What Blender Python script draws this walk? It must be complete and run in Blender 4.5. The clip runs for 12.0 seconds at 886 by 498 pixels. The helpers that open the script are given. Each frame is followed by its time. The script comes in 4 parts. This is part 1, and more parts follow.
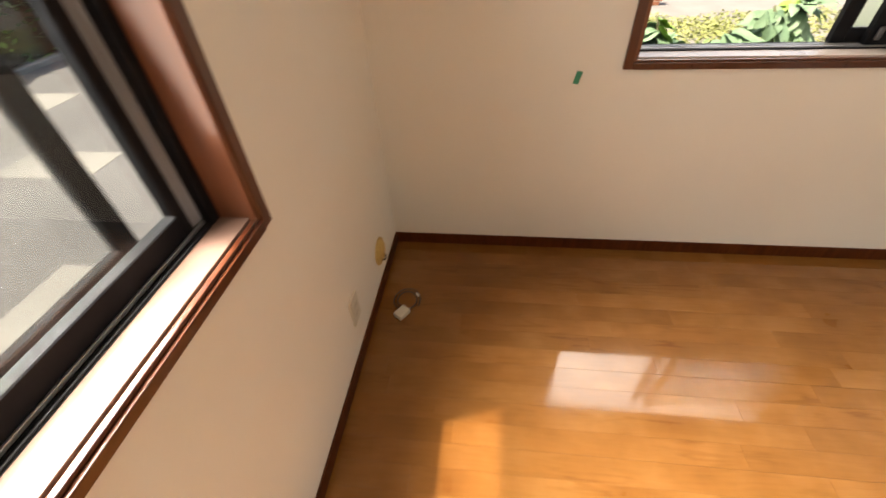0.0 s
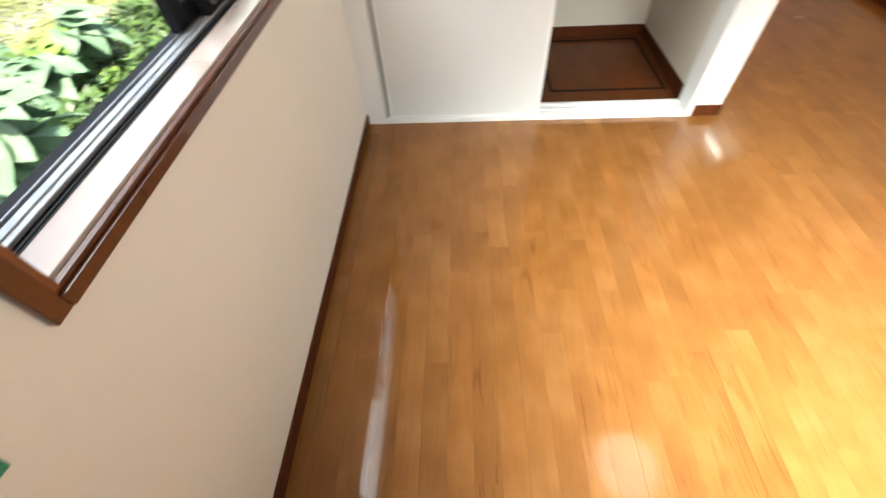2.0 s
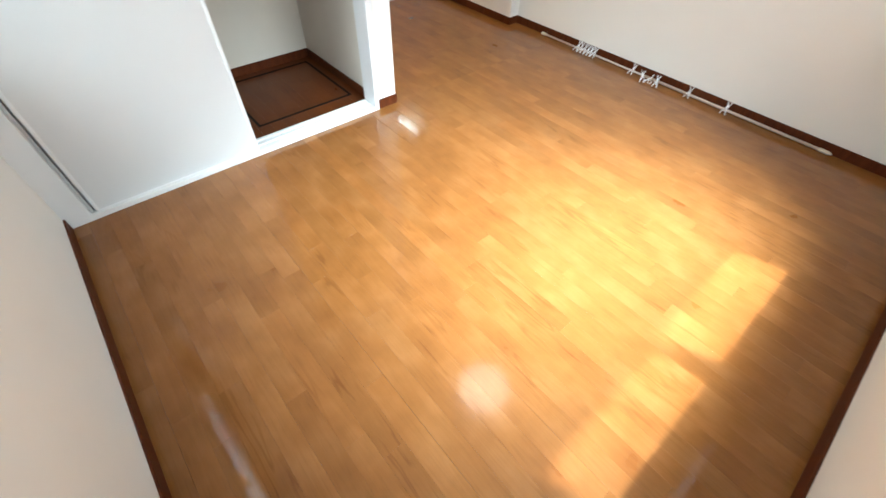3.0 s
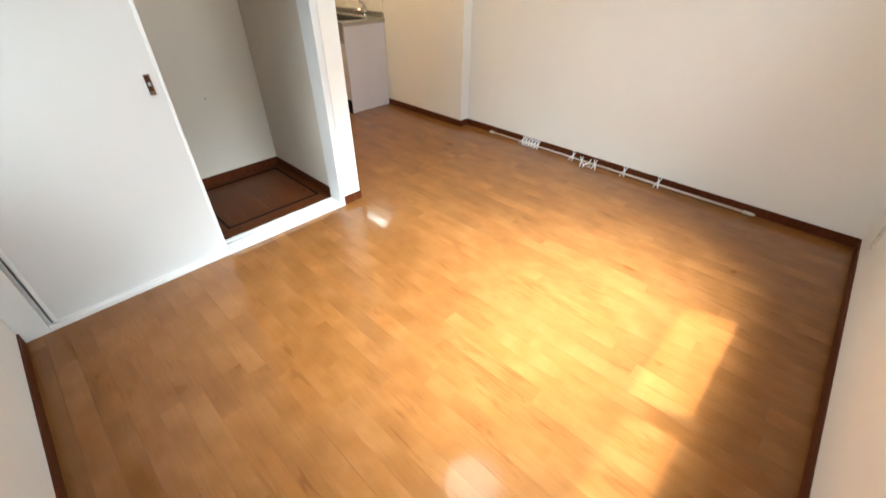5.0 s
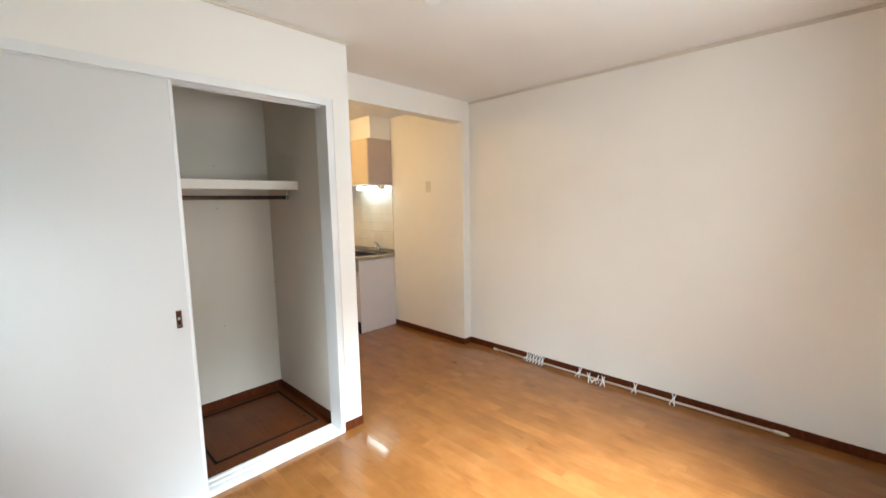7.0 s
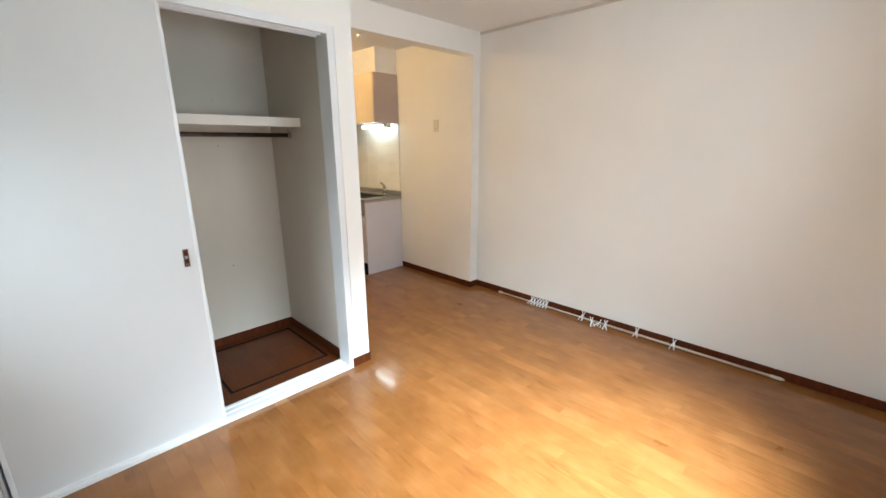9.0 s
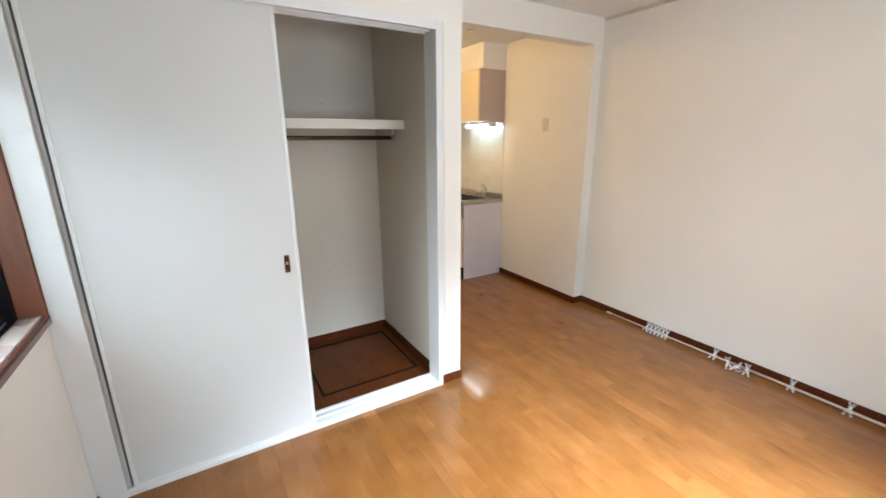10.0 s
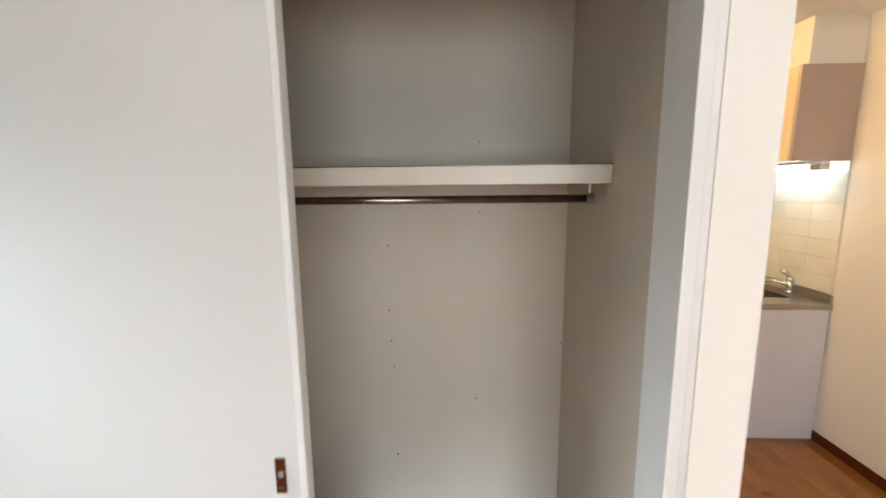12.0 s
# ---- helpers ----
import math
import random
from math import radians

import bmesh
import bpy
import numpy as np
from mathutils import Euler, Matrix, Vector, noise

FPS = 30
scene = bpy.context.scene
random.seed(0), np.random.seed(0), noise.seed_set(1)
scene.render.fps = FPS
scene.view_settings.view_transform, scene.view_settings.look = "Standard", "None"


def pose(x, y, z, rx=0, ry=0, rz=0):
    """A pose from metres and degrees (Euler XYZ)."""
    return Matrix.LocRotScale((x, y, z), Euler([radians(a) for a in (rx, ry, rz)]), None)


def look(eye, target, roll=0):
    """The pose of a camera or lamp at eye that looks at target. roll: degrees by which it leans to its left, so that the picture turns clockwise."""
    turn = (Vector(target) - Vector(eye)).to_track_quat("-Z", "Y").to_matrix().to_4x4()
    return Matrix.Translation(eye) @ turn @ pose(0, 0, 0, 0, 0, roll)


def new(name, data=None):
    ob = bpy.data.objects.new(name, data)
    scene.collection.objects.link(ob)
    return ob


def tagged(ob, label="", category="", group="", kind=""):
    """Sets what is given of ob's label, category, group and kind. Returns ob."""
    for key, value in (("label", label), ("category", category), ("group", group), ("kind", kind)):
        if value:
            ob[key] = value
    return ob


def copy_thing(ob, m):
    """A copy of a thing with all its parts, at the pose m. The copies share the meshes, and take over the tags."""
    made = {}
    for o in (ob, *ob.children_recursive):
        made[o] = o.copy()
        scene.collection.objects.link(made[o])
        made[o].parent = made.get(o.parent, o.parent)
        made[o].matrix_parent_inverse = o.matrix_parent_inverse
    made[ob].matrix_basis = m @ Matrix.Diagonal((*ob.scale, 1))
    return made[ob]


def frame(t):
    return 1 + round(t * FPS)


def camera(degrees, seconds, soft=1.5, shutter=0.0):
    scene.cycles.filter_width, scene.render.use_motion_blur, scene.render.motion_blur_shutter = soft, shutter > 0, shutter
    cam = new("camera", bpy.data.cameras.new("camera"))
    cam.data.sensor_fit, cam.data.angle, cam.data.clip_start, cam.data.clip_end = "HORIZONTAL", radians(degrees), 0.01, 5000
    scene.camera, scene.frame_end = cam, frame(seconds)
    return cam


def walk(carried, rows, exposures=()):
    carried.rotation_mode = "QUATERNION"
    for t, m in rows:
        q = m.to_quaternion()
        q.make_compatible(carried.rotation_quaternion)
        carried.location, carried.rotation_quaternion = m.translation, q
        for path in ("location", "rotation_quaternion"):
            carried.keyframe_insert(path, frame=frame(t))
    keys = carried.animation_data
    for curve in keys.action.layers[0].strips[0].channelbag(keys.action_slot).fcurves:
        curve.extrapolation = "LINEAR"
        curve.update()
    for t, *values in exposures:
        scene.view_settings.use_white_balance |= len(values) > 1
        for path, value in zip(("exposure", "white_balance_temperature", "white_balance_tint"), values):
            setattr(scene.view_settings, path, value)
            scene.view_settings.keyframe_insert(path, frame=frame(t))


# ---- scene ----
cam = camera(95.5, 12.0, 1.5, 0.3)
PATH = [
    (0, (1.534, 0.461, 1.347), (0.062, 0.246, 0.01), -3.3),
    (0.2, (1.392, 0.465, 1.347), (-0.084, 0.374, 0.0), -3.1),
    (0.5, (1.201, 0.452, 1.334), (-0.264, 0.576, -0.022), -3.6),
    (1, (0.879, 0.498, 1.338), (-0.405, 1.147, -0.051), -6.8),
    (1.5, (0.687, 0.594, 1.278), (-0.108, 1.729, -0.164), -8.6),
    (2, (0.504, 0.692, 1.266), (0.402, 1.932, -0.3), -4.2),
    (2.5, (0.405, 0.652, 1.302), (0.981, 1.807, -0.226), -0.8),
    (3, (0.424, 0.533, 1.36), (1.313, 1.502, -0.148), 2.5),
    (3.2, (0.425, 0.511, 1.364), (1.21, 1.311, 0.086), 2.5),
    (4.8, (0.416, 0.443, 1.377), (1.367, 1.337, 0.288), 1.0),
    (5, (0.415, 0.435, 1.382), (1.583, 1.546, 0.199), 0.4),
    (5.5, (0.42, 0.415, 1.413), (1.698, 1.651, 0.497), -0.1),
    (6, (0.403, 0.428, 1.426), (1.764, 1.735, 0.763), -0.3),
    (6.5, (0.401, 0.425, 1.438), (1.804, 1.783, 1.001), -0.6),
    (7, (0.393, 0.421, 1.446), (1.821, 1.802, 1.214), -1.0),
    (7.2, (0.398, 0.418, 1.449), (1.615, 1.597, 1.303), -1.1),
    (8.8, (0.422, 0.433, 1.439), (1.609, 1.588, 1.054), -0.4),
    (9, (0.422, 0.445, 1.439), (1.786, 1.817, 0.93), -0.3),
    (9.5, (0.461, 0.483, 1.457), (1.693, 1.962, 0.914), -0.2),
    (10, (0.547, 0.657, 1.481), (1.54, 2.312, 0.957), -0.4),
    (10.5, (0.715, 0.908, 1.505), (1.469, 2.682, 0.97), -1.6),
    (11, (0.913, 1.158, 1.512), (1.414, 3.038, 1.051), 0.6),
    (11.5, (1.072, 1.466, 1.505), (1.259, 3.418, 1.108), 1.0),
    (12, (1.234, 1.807, 1.544), (1.166, 3.781, 1.232), -0.6),
]
EXPOSURES = [(0.0, 0.95, 8100, 13), (0.3, 1.25, 7700, 8), (0.6, 1.55, 7300, 4), (1.0, 1.48, 7000, 4), (2.0, 1.3, 6850, 6), (3.0, 1.40, 5850, 2), (5.0, 1.33, 6150, 5), (7.0, 1.28, 6050, 5), (9.5, 1.22, 5800, 4), (10.5, 1.24, 6000, 7), (12.0, 1.36, 6200, 8)]
walk(cam, [(t, look(eye, target, roll)) for t, eye, target, roll in PATH], EXPOSURES)

# ---- world, sun, exposure ----
world = bpy.data.worlds.new("world")
scene.world = world
world.use_nodes = True
wn = world.node_tree
sky = wn.nodes.new("ShaderNodeTexSky")
sky.sky_type = "NISHITA"
sky.sun_disc = False
sky.sun_elevation, sky.sun_rotation = radians(68.5), radians(162)
sky.air_density, sky.dust_density = 1.0, 4.0
wn.links.new(sky.outputs[0], wn.nodes["Background"].inputs[0])
wn.nodes["Background"].inputs[1].default_value = 0.15

sun_data = bpy.data.lights.new("sun", "SUN")
sun_data.energy, sun_data.angle, sun_data.color = 4.8, radians(1.4), (1.0, 0.95, 0.88)
sun = new("sun", sun_data)
sun.matrix_world = look((0.118 * 8, -0.375 * 8, 8), (0, 0, 0))


def sky_lamp(name, eye, target, width, height, watts, spread):
    """The sky's light through the upper part of a window's opening."""
    d = bpy.data.lights.new(name, "AREA")
    d.shape, d.size, d.size_y, d.energy, d.color = "RECTANGLE", width, height, watts, (0.90, 0.96, 1.0)
    d.spread = radians(spread)
    new(name, d).matrix_world = look(eye, target)


for z in (1.22, 1.62):
    sky_lamp("sky_in_south_window", (1.7475, -0.20, z), (1.7475, 0.62, z - 0.95), 1.55, 0.28, 18, 66)
sky_lamp("ground_glow_in_south_window", (1.7475, -0.12, 1.45), (1.7475, 1.0, 1.68), 1.52, 0.85, 11, 150)
sky_lamp("sky_in_west_window", (-0.27, 1.7475, 1.50), (0.62, 1.7475, 0.62), 1.55, 0.58, 6.2, 90)

# ---- room sizes ----
W, L, H = 3.485, 2.568, 2.4     # east wall, closet wall front, ceiling
KX, KY0 = 3.385, 3.03           # kitchen east wall, beam over the passage
PX = 1.815                      # passage side of the closet
CX, CB = 1.705, 3.515           # closet inside: side wall, back wall
KN = 5.6                        # kitchen far wall


# ---- materials ----
def material(name, rgb, rough=0.5, metal=0.0, coat=0.0, spec=0.5):
    m = bpy.data.materials.new(name)
    m.use_nodes = True
    b = m.node_tree.nodes["Principled BSDF"]
    b.inputs["Base Color"].default_value = (*rgb, 1)
    b.inputs["Roughness"].default_value = rough
    b.inputs["Metallic"].default_value = metal
    b.inputs["Coat Weight"].default_value = coat
    b.inputs["Coat Roughness"].default_value = 0.1
    b.inputs["Specular IOR Level"].default_value = spec
    return m, m.node_tree, b


def textured(name, dark, light, rough, scale=(4, 4, 4), detail=5, bump=0.0, bump_scale=200, rough_var=0.06, metal=0.0, coat=0.0, per=0.0):
    """A colour that wavers between two tones, with fine relief; per: how far single pieces differ."""
    m, t, b = material(name, light, rough, metal, coat)
    N, K = t.nodes, t.links
    co = N.new("ShaderNodeTexCoord")
    mp = N.new("ShaderNodeMapping")
    mp.inputs["Scale"].default_value = scale
    K.new(co.outputs["Object"], mp.inputs[0])
    no = N.new("ShaderNodeTexNoise")
    no.inputs["Scale"].default_value, no.inputs["Detail"].default_value = 1.0, detail
    K.new(mp.outputs[0], no.inputs["Vector"])
    mix = N.new("ShaderNodeMix")
    mix.data_type = "RGBA"
    mix.inputs["A"].default_value, mix.inputs["B"].default_value = (*dark, 1), (*light, 1)
    st = N.new("ShaderNodeMapRange")
    st.inputs["From Min"].default_value, st.inputs["From Max"].default_value = 0.3, 0.7
    K.new(no.outputs["Fac"], st.inputs["Value"])
    K.new(st.outputs[0], mix.inputs["Factor"])
    out = mix.outputs["Result"]
    if per:
        geo = N.new("ShaderNodeNewGeometry")
        mr = N.new("ShaderNodeMapRange")
        mr.inputs["To Min"].default_value, mr.inputs["To Max"].default_value = 1 - per, 1 + per
        K.new(geo.outputs["Random Per Island"], mr.inputs["Value"])
        hs = N.new("ShaderNodeHueSaturation")
        K.new(mr.outputs[0], hs.inputs["Value"])
        K.new(out, hs.inputs["Color"])
        out = hs.outputs[0]
    K.new(out, b.inputs["Base Color"])
    rr = N.new("ShaderNodeMapRange")
    rr.inputs["To Min"].default_value, rr.inputs["To Max"].default_value = rough - rough_var, rough + rough_var
    K.new(no.outputs["Fac"], rr.inputs["Value"])
    K.new(rr.outputs[0], b.inputs["Roughness"])
    if bump:
        fine = N.new("ShaderNodeTexNoise")
        fine.inputs["Scale"].default_value, fine.inputs["Detail"].default_value = bump_scale, 3
        K.new(co.outputs["Object"], fine.inputs["Vector"])
        bp = N.new("ShaderNodeBump")
        bp.inputs["Strength"].default_value, bp.inputs["Distance"].default_value = bump, 0.001
        K.new(fine.outputs["Fac"], bp.inputs["Height"])
        K.new(bp.outputs[0], b.inputs["Normal"])
    return m


def floor_wood(name, low, middle, high, coat=1.0):
    m, t, b = material(name, middle, 0.3, coat=coat)
    b.inputs["Coat IOR"].default_value = 1.43
    b.inputs["Specular IOR Level"].default_value = 0.06
    N, K = t.nodes, t.links
    co, oi, geo = N.new("ShaderNodeTexCoord"), N.new("ShaderNodeObjectInfo"), N.new("ShaderNodeNewGeometry")
    add = N.new("ShaderNodeMath")
    add.operation = "ADD"
    K.new(oi.outputs["Random"], add.inputs[0])
    K.new(geo.outputs["Random Per Island"], add.inputs[1])
    fr = N.new("ShaderNodeMath")
    fr.operation = "FRACT"
    K.new(add.outputs[0], fr.inputs[0])
    off = N.new("ShaderNodeVectorMath")
    off.operation = "MULTIPLY"
    K.new(fr.outputs[0], off.inputs[0])
    off.inputs[1].default_value = (13.0, 57.0, 31.0)
    av = N.new("ShaderNodeVectorMath")
    K.new(co.outputs["Object"], av.inputs[0])
    K.new(off.outputs[0], av.inputs[1])
    # cathedral grain: stretched, warped rings
    mp = N.new("ShaderNodeMapping")
    mp.inputs["Scale"].default_value = (15, 1.5, 15)
    K.new(av.outputs[0], mp.inputs[0])
    n1 = N.new("ShaderNodeTexNoise")
    n1.inputs["Scale"].default_value, n1.inputs["Detail"].default_value, n1.inputs["Distortion"].default_value = 1.0, 3, 0.3
    K.new(mp.outputs[0], n1.inputs["Vector"])
    mul = N.new("ShaderNodeMath")
    mul.operation = "MULTIPLY"
    mul.inputs[1].default_value = 13.0
    K.new(n1.outputs["Fac"], mul.inputs[0])
    ring = N.new("ShaderNodeMath")
    ring.operation = "PINGPONG"
    ring.inputs[1].default_value = 1.0
    K.new(mul.outputs[0], ring.inputs[0])
    # pores
    mp2 = N.new("ShaderNodeMapping")
    mp2.inputs["Scale"].default_value = (260, 9, 260)
    K.new(av.outputs[0], mp2.inputs[0])
    n2 = N.new("ShaderNodeTexNoise")
    n2.inputs["Scale"].default_value, n2.inputs["Detail"].default_value = 1.0, 3
    K.new(mp2.outputs[0], n2.inputs["Vector"])
    # slow blotches over the whole floor
    n3 = N.new("ShaderNodeTexNoise")
    n3.inputs["Scale"].default_value, n3.inputs["Detail"].default_value = 5.0, 3
    K.new(av.outputs[0], n3.inputs["Vector"])
    ramp = N.new("ShaderNodeValToRGB")
    e = ramp.color_ramp.elements
    e[0].position, e[0].color = 0.0, (*low, 1)
    e[1].position, e[1].color = 1.0, (*high, 1)
    mid = ramp.color_ramp.elements.new(0.5)
    mid.color = (*middle, 1)
    # figured grain shows in patches only; between them the wood is plain
    mp3 = N.new("ShaderNodeMapping")
    mp3.inputs["Scale"].default_value = (9, 2.2, 9)
    K.new(av.outputs[0], mp3.inputs[0])
    n6 = N.new("ShaderNodeTexNoise")
    n6.inputs["Scale"].default_value, n6.inputs["Detail"].default_value = 1.0, 2
    K.new(mp3.outputs[0], n6.inputs["Vector"])
    patch = N.new("ShaderNodeMapRange")
    patch.inputs["From Min"].default_value, patch.inputs["From Max"].default_value = 0.52, 0.66
    K.new(n6.outputs["Fac"], patch.inputs["Value"])
    dash = N.new("ShaderNodeMapRange")
    dash.inputs["From Min"].default_value, dash.inputs["From Max"].default_value = 0.55, 0.95
    K.new(ring.outputs[0], dash.inputs["Value"])
    figure = N.new("ShaderNodeMath")
    figure.operation = "MULTIPLY"
    K.new(patch.outputs[0], figure.inputs[0])
    K.new(dash.outputs[0], figure.inputs[1])
    soft = N.new("ShaderNodeMath")
    soft.operation = "MULTIPLY_ADD"
    K.new(ring.outputs[0], soft.inputs[0])
    soft.inputs[1].default_value = 0.07
    K.new(n3.outputs["Fac"], soft.inputs[2])
    sub = N.new("ShaderNodeMath")
    sub.operation = "MULTIPLY_ADD"
    K.new(figure.outputs[0], sub.inputs[0])
    sub.inputs[1].default_value = -0.30
    K.new(soft.outputs[0], sub.inputs[2])
    K.new(sub.outputs[0], ramp.inputs[0])
    pm = N.new("ShaderNodeMapRange")
    pm.inputs["From Min"].default_value, pm.inputs["From Max"].default_value = 0.32, 0.5
    pm.inputs["To Min"].default_value, pm.inputs["To Max"].default_value = 0.92, 1.0
    K.new(n2.outputs["Fac"], pm.inputs["Value"])
    tone = N.new("ShaderNodeMapRange")
    tone.inputs["To Min"].default_value, tone.inputs["To Max"].default_value = 0.92, 1.08
    K.new(fr.outputs[0], tone.inputs["Value"])
    tm = N.new("ShaderNodeMath")
    tm.operation = "MULTIPLY"
    K.new(pm.outputs[0], tm.inputs[0])
    K.new(tone.outputs[0], tm.inputs[1])
    hs = N.new("ShaderNodeHueSaturation")
    K.new(ramp.outputs[0], hs.inputs["Color"])
    K.new(tm.outputs[0], hs.inputs["Value"])
    K.new(hs.outputs[0], b.inputs["Base Color"])
    rr = N.new("ShaderNodeMapRange")
    rr.inputs["To Min"].default_value, rr.inputs["To Max"].default_value = 0.22, 0.42
    K.new(n3.outputs["Fac"], rr.inputs["Value"])
    K.new(rr.outputs[0], b.inputs["Roughness"])
    # scuffed varnish: world-wide wear in the gloss
    n4 = N.new("ShaderNodeTexNoise")
    n4.inputs["Scale"].default_value, n4.inputs["Detail"].default_value = 2.2, 6
    K.new(geo.outputs["Position"], n4.inputs["Vector"])
    cr = N.new("ShaderNodeMapRange")
    cr.inputs["From Min"].default_value, cr.inputs["From Max"].default_value = 0.35, 0.7
    cr.inputs["To Min"].default_value, cr.inputs["To Max"].default_value = 0.04, 0.13
    K.new(n4.outputs["Fac"], cr.inputs["Value"])
    K.new(cr.outputs[0], b.inputs["Coat Roughness"])
    bp = N.new("ShaderNodeBump")
    bp.inputs["Strength"].default_value, bp.inputs["Distance"].default_value = 0.18, 0.0006
    K.new(n2.outputs["Fac"], bp.inputs["Height"])
    K.new(bp.outputs[0], b.inputs["Normal"])
    n5 = N.new("ShaderNodeTexNoise")
    n5.inputs["Scale"].default_value = 9.0
    K.new(av.outputs[0], n5.inputs["Vector"])
    bc = N.new("ShaderNodeBump")
    bc.inputs["Strength"].default_value, bc.inputs["Distance"].default_value = 0.16, 0.0015
    K.new(n5.outputs["Fac"], bc.inputs["Height"])
    K.new(bc.outputs[0], b.inputs["Coat Normal"])
    return m


def glass(name, rough=0.0, tint=(0.95, 0.98, 0.97)):
    m, t, b = material(name, tint, rough)
    b.inputs["Transmission Weight"].default_value = 1.0
    b.inputs["IOR"].default_value = 1.45
    return m


def pane_glass(name):
    """Thin clear glass: see-through, with a mirror gloss by Fresnel."""
    m, t, b = material(name, (0.9, 0.9, 0.9))
    N, K = t.nodes, t.links
    tr, gl, fr, mx = N.new("ShaderNodeBsdfTransparent"), N.new("ShaderNodeBsdfGlossy"), N.new("ShaderNodeLayerWeight"), N.new("ShaderNodeMixShader")
    tr.inputs[0].default_value = (0.93, 0.96, 0.95, 1)
    gl.inputs["Roughness"].default_value = 0.0
    po, ad = N.new("ShaderNodeMath"), N.new("ShaderNodeMath")
    po.operation, ad.operation = "POWER", "MULTIPLY_ADD"
    K.new(fr.outputs["Facing"], po.inputs[0])
    po.inputs[1].default_value = 5.0
    K.new(po.outputs[0], ad.inputs[0])
    ad.inputs[1].default_value, ad.inputs[2].default_value = 0.7, 0.035
    K.new(ad.outputs[0], mx.inputs[0])
    K.new(tr.outputs[0], mx.inputs[1])
    K.new(gl.outputs[0], mx.inputs[2])
    K.new(mx.outputs[0], N["Material Output"].inputs["Surface"])
    return m


def net_cloth(name):
    """Fine woven net: most light goes straight through, the threads are pale grey."""
    m, t, b = material(name, (0.42, 0.43, 0.44), 0.8)
    b.inputs["Alpha"].default_value = 0.14
    return m


def glow(name, rgb, strength):
    m, t, b = material(name, (0.9, 0.9, 0.9), 0.4)
    b.inputs["Emission Color"].default_value = (*rgb, 1)
    b.inputs["Emission Strength"].default_value = strength
    return m


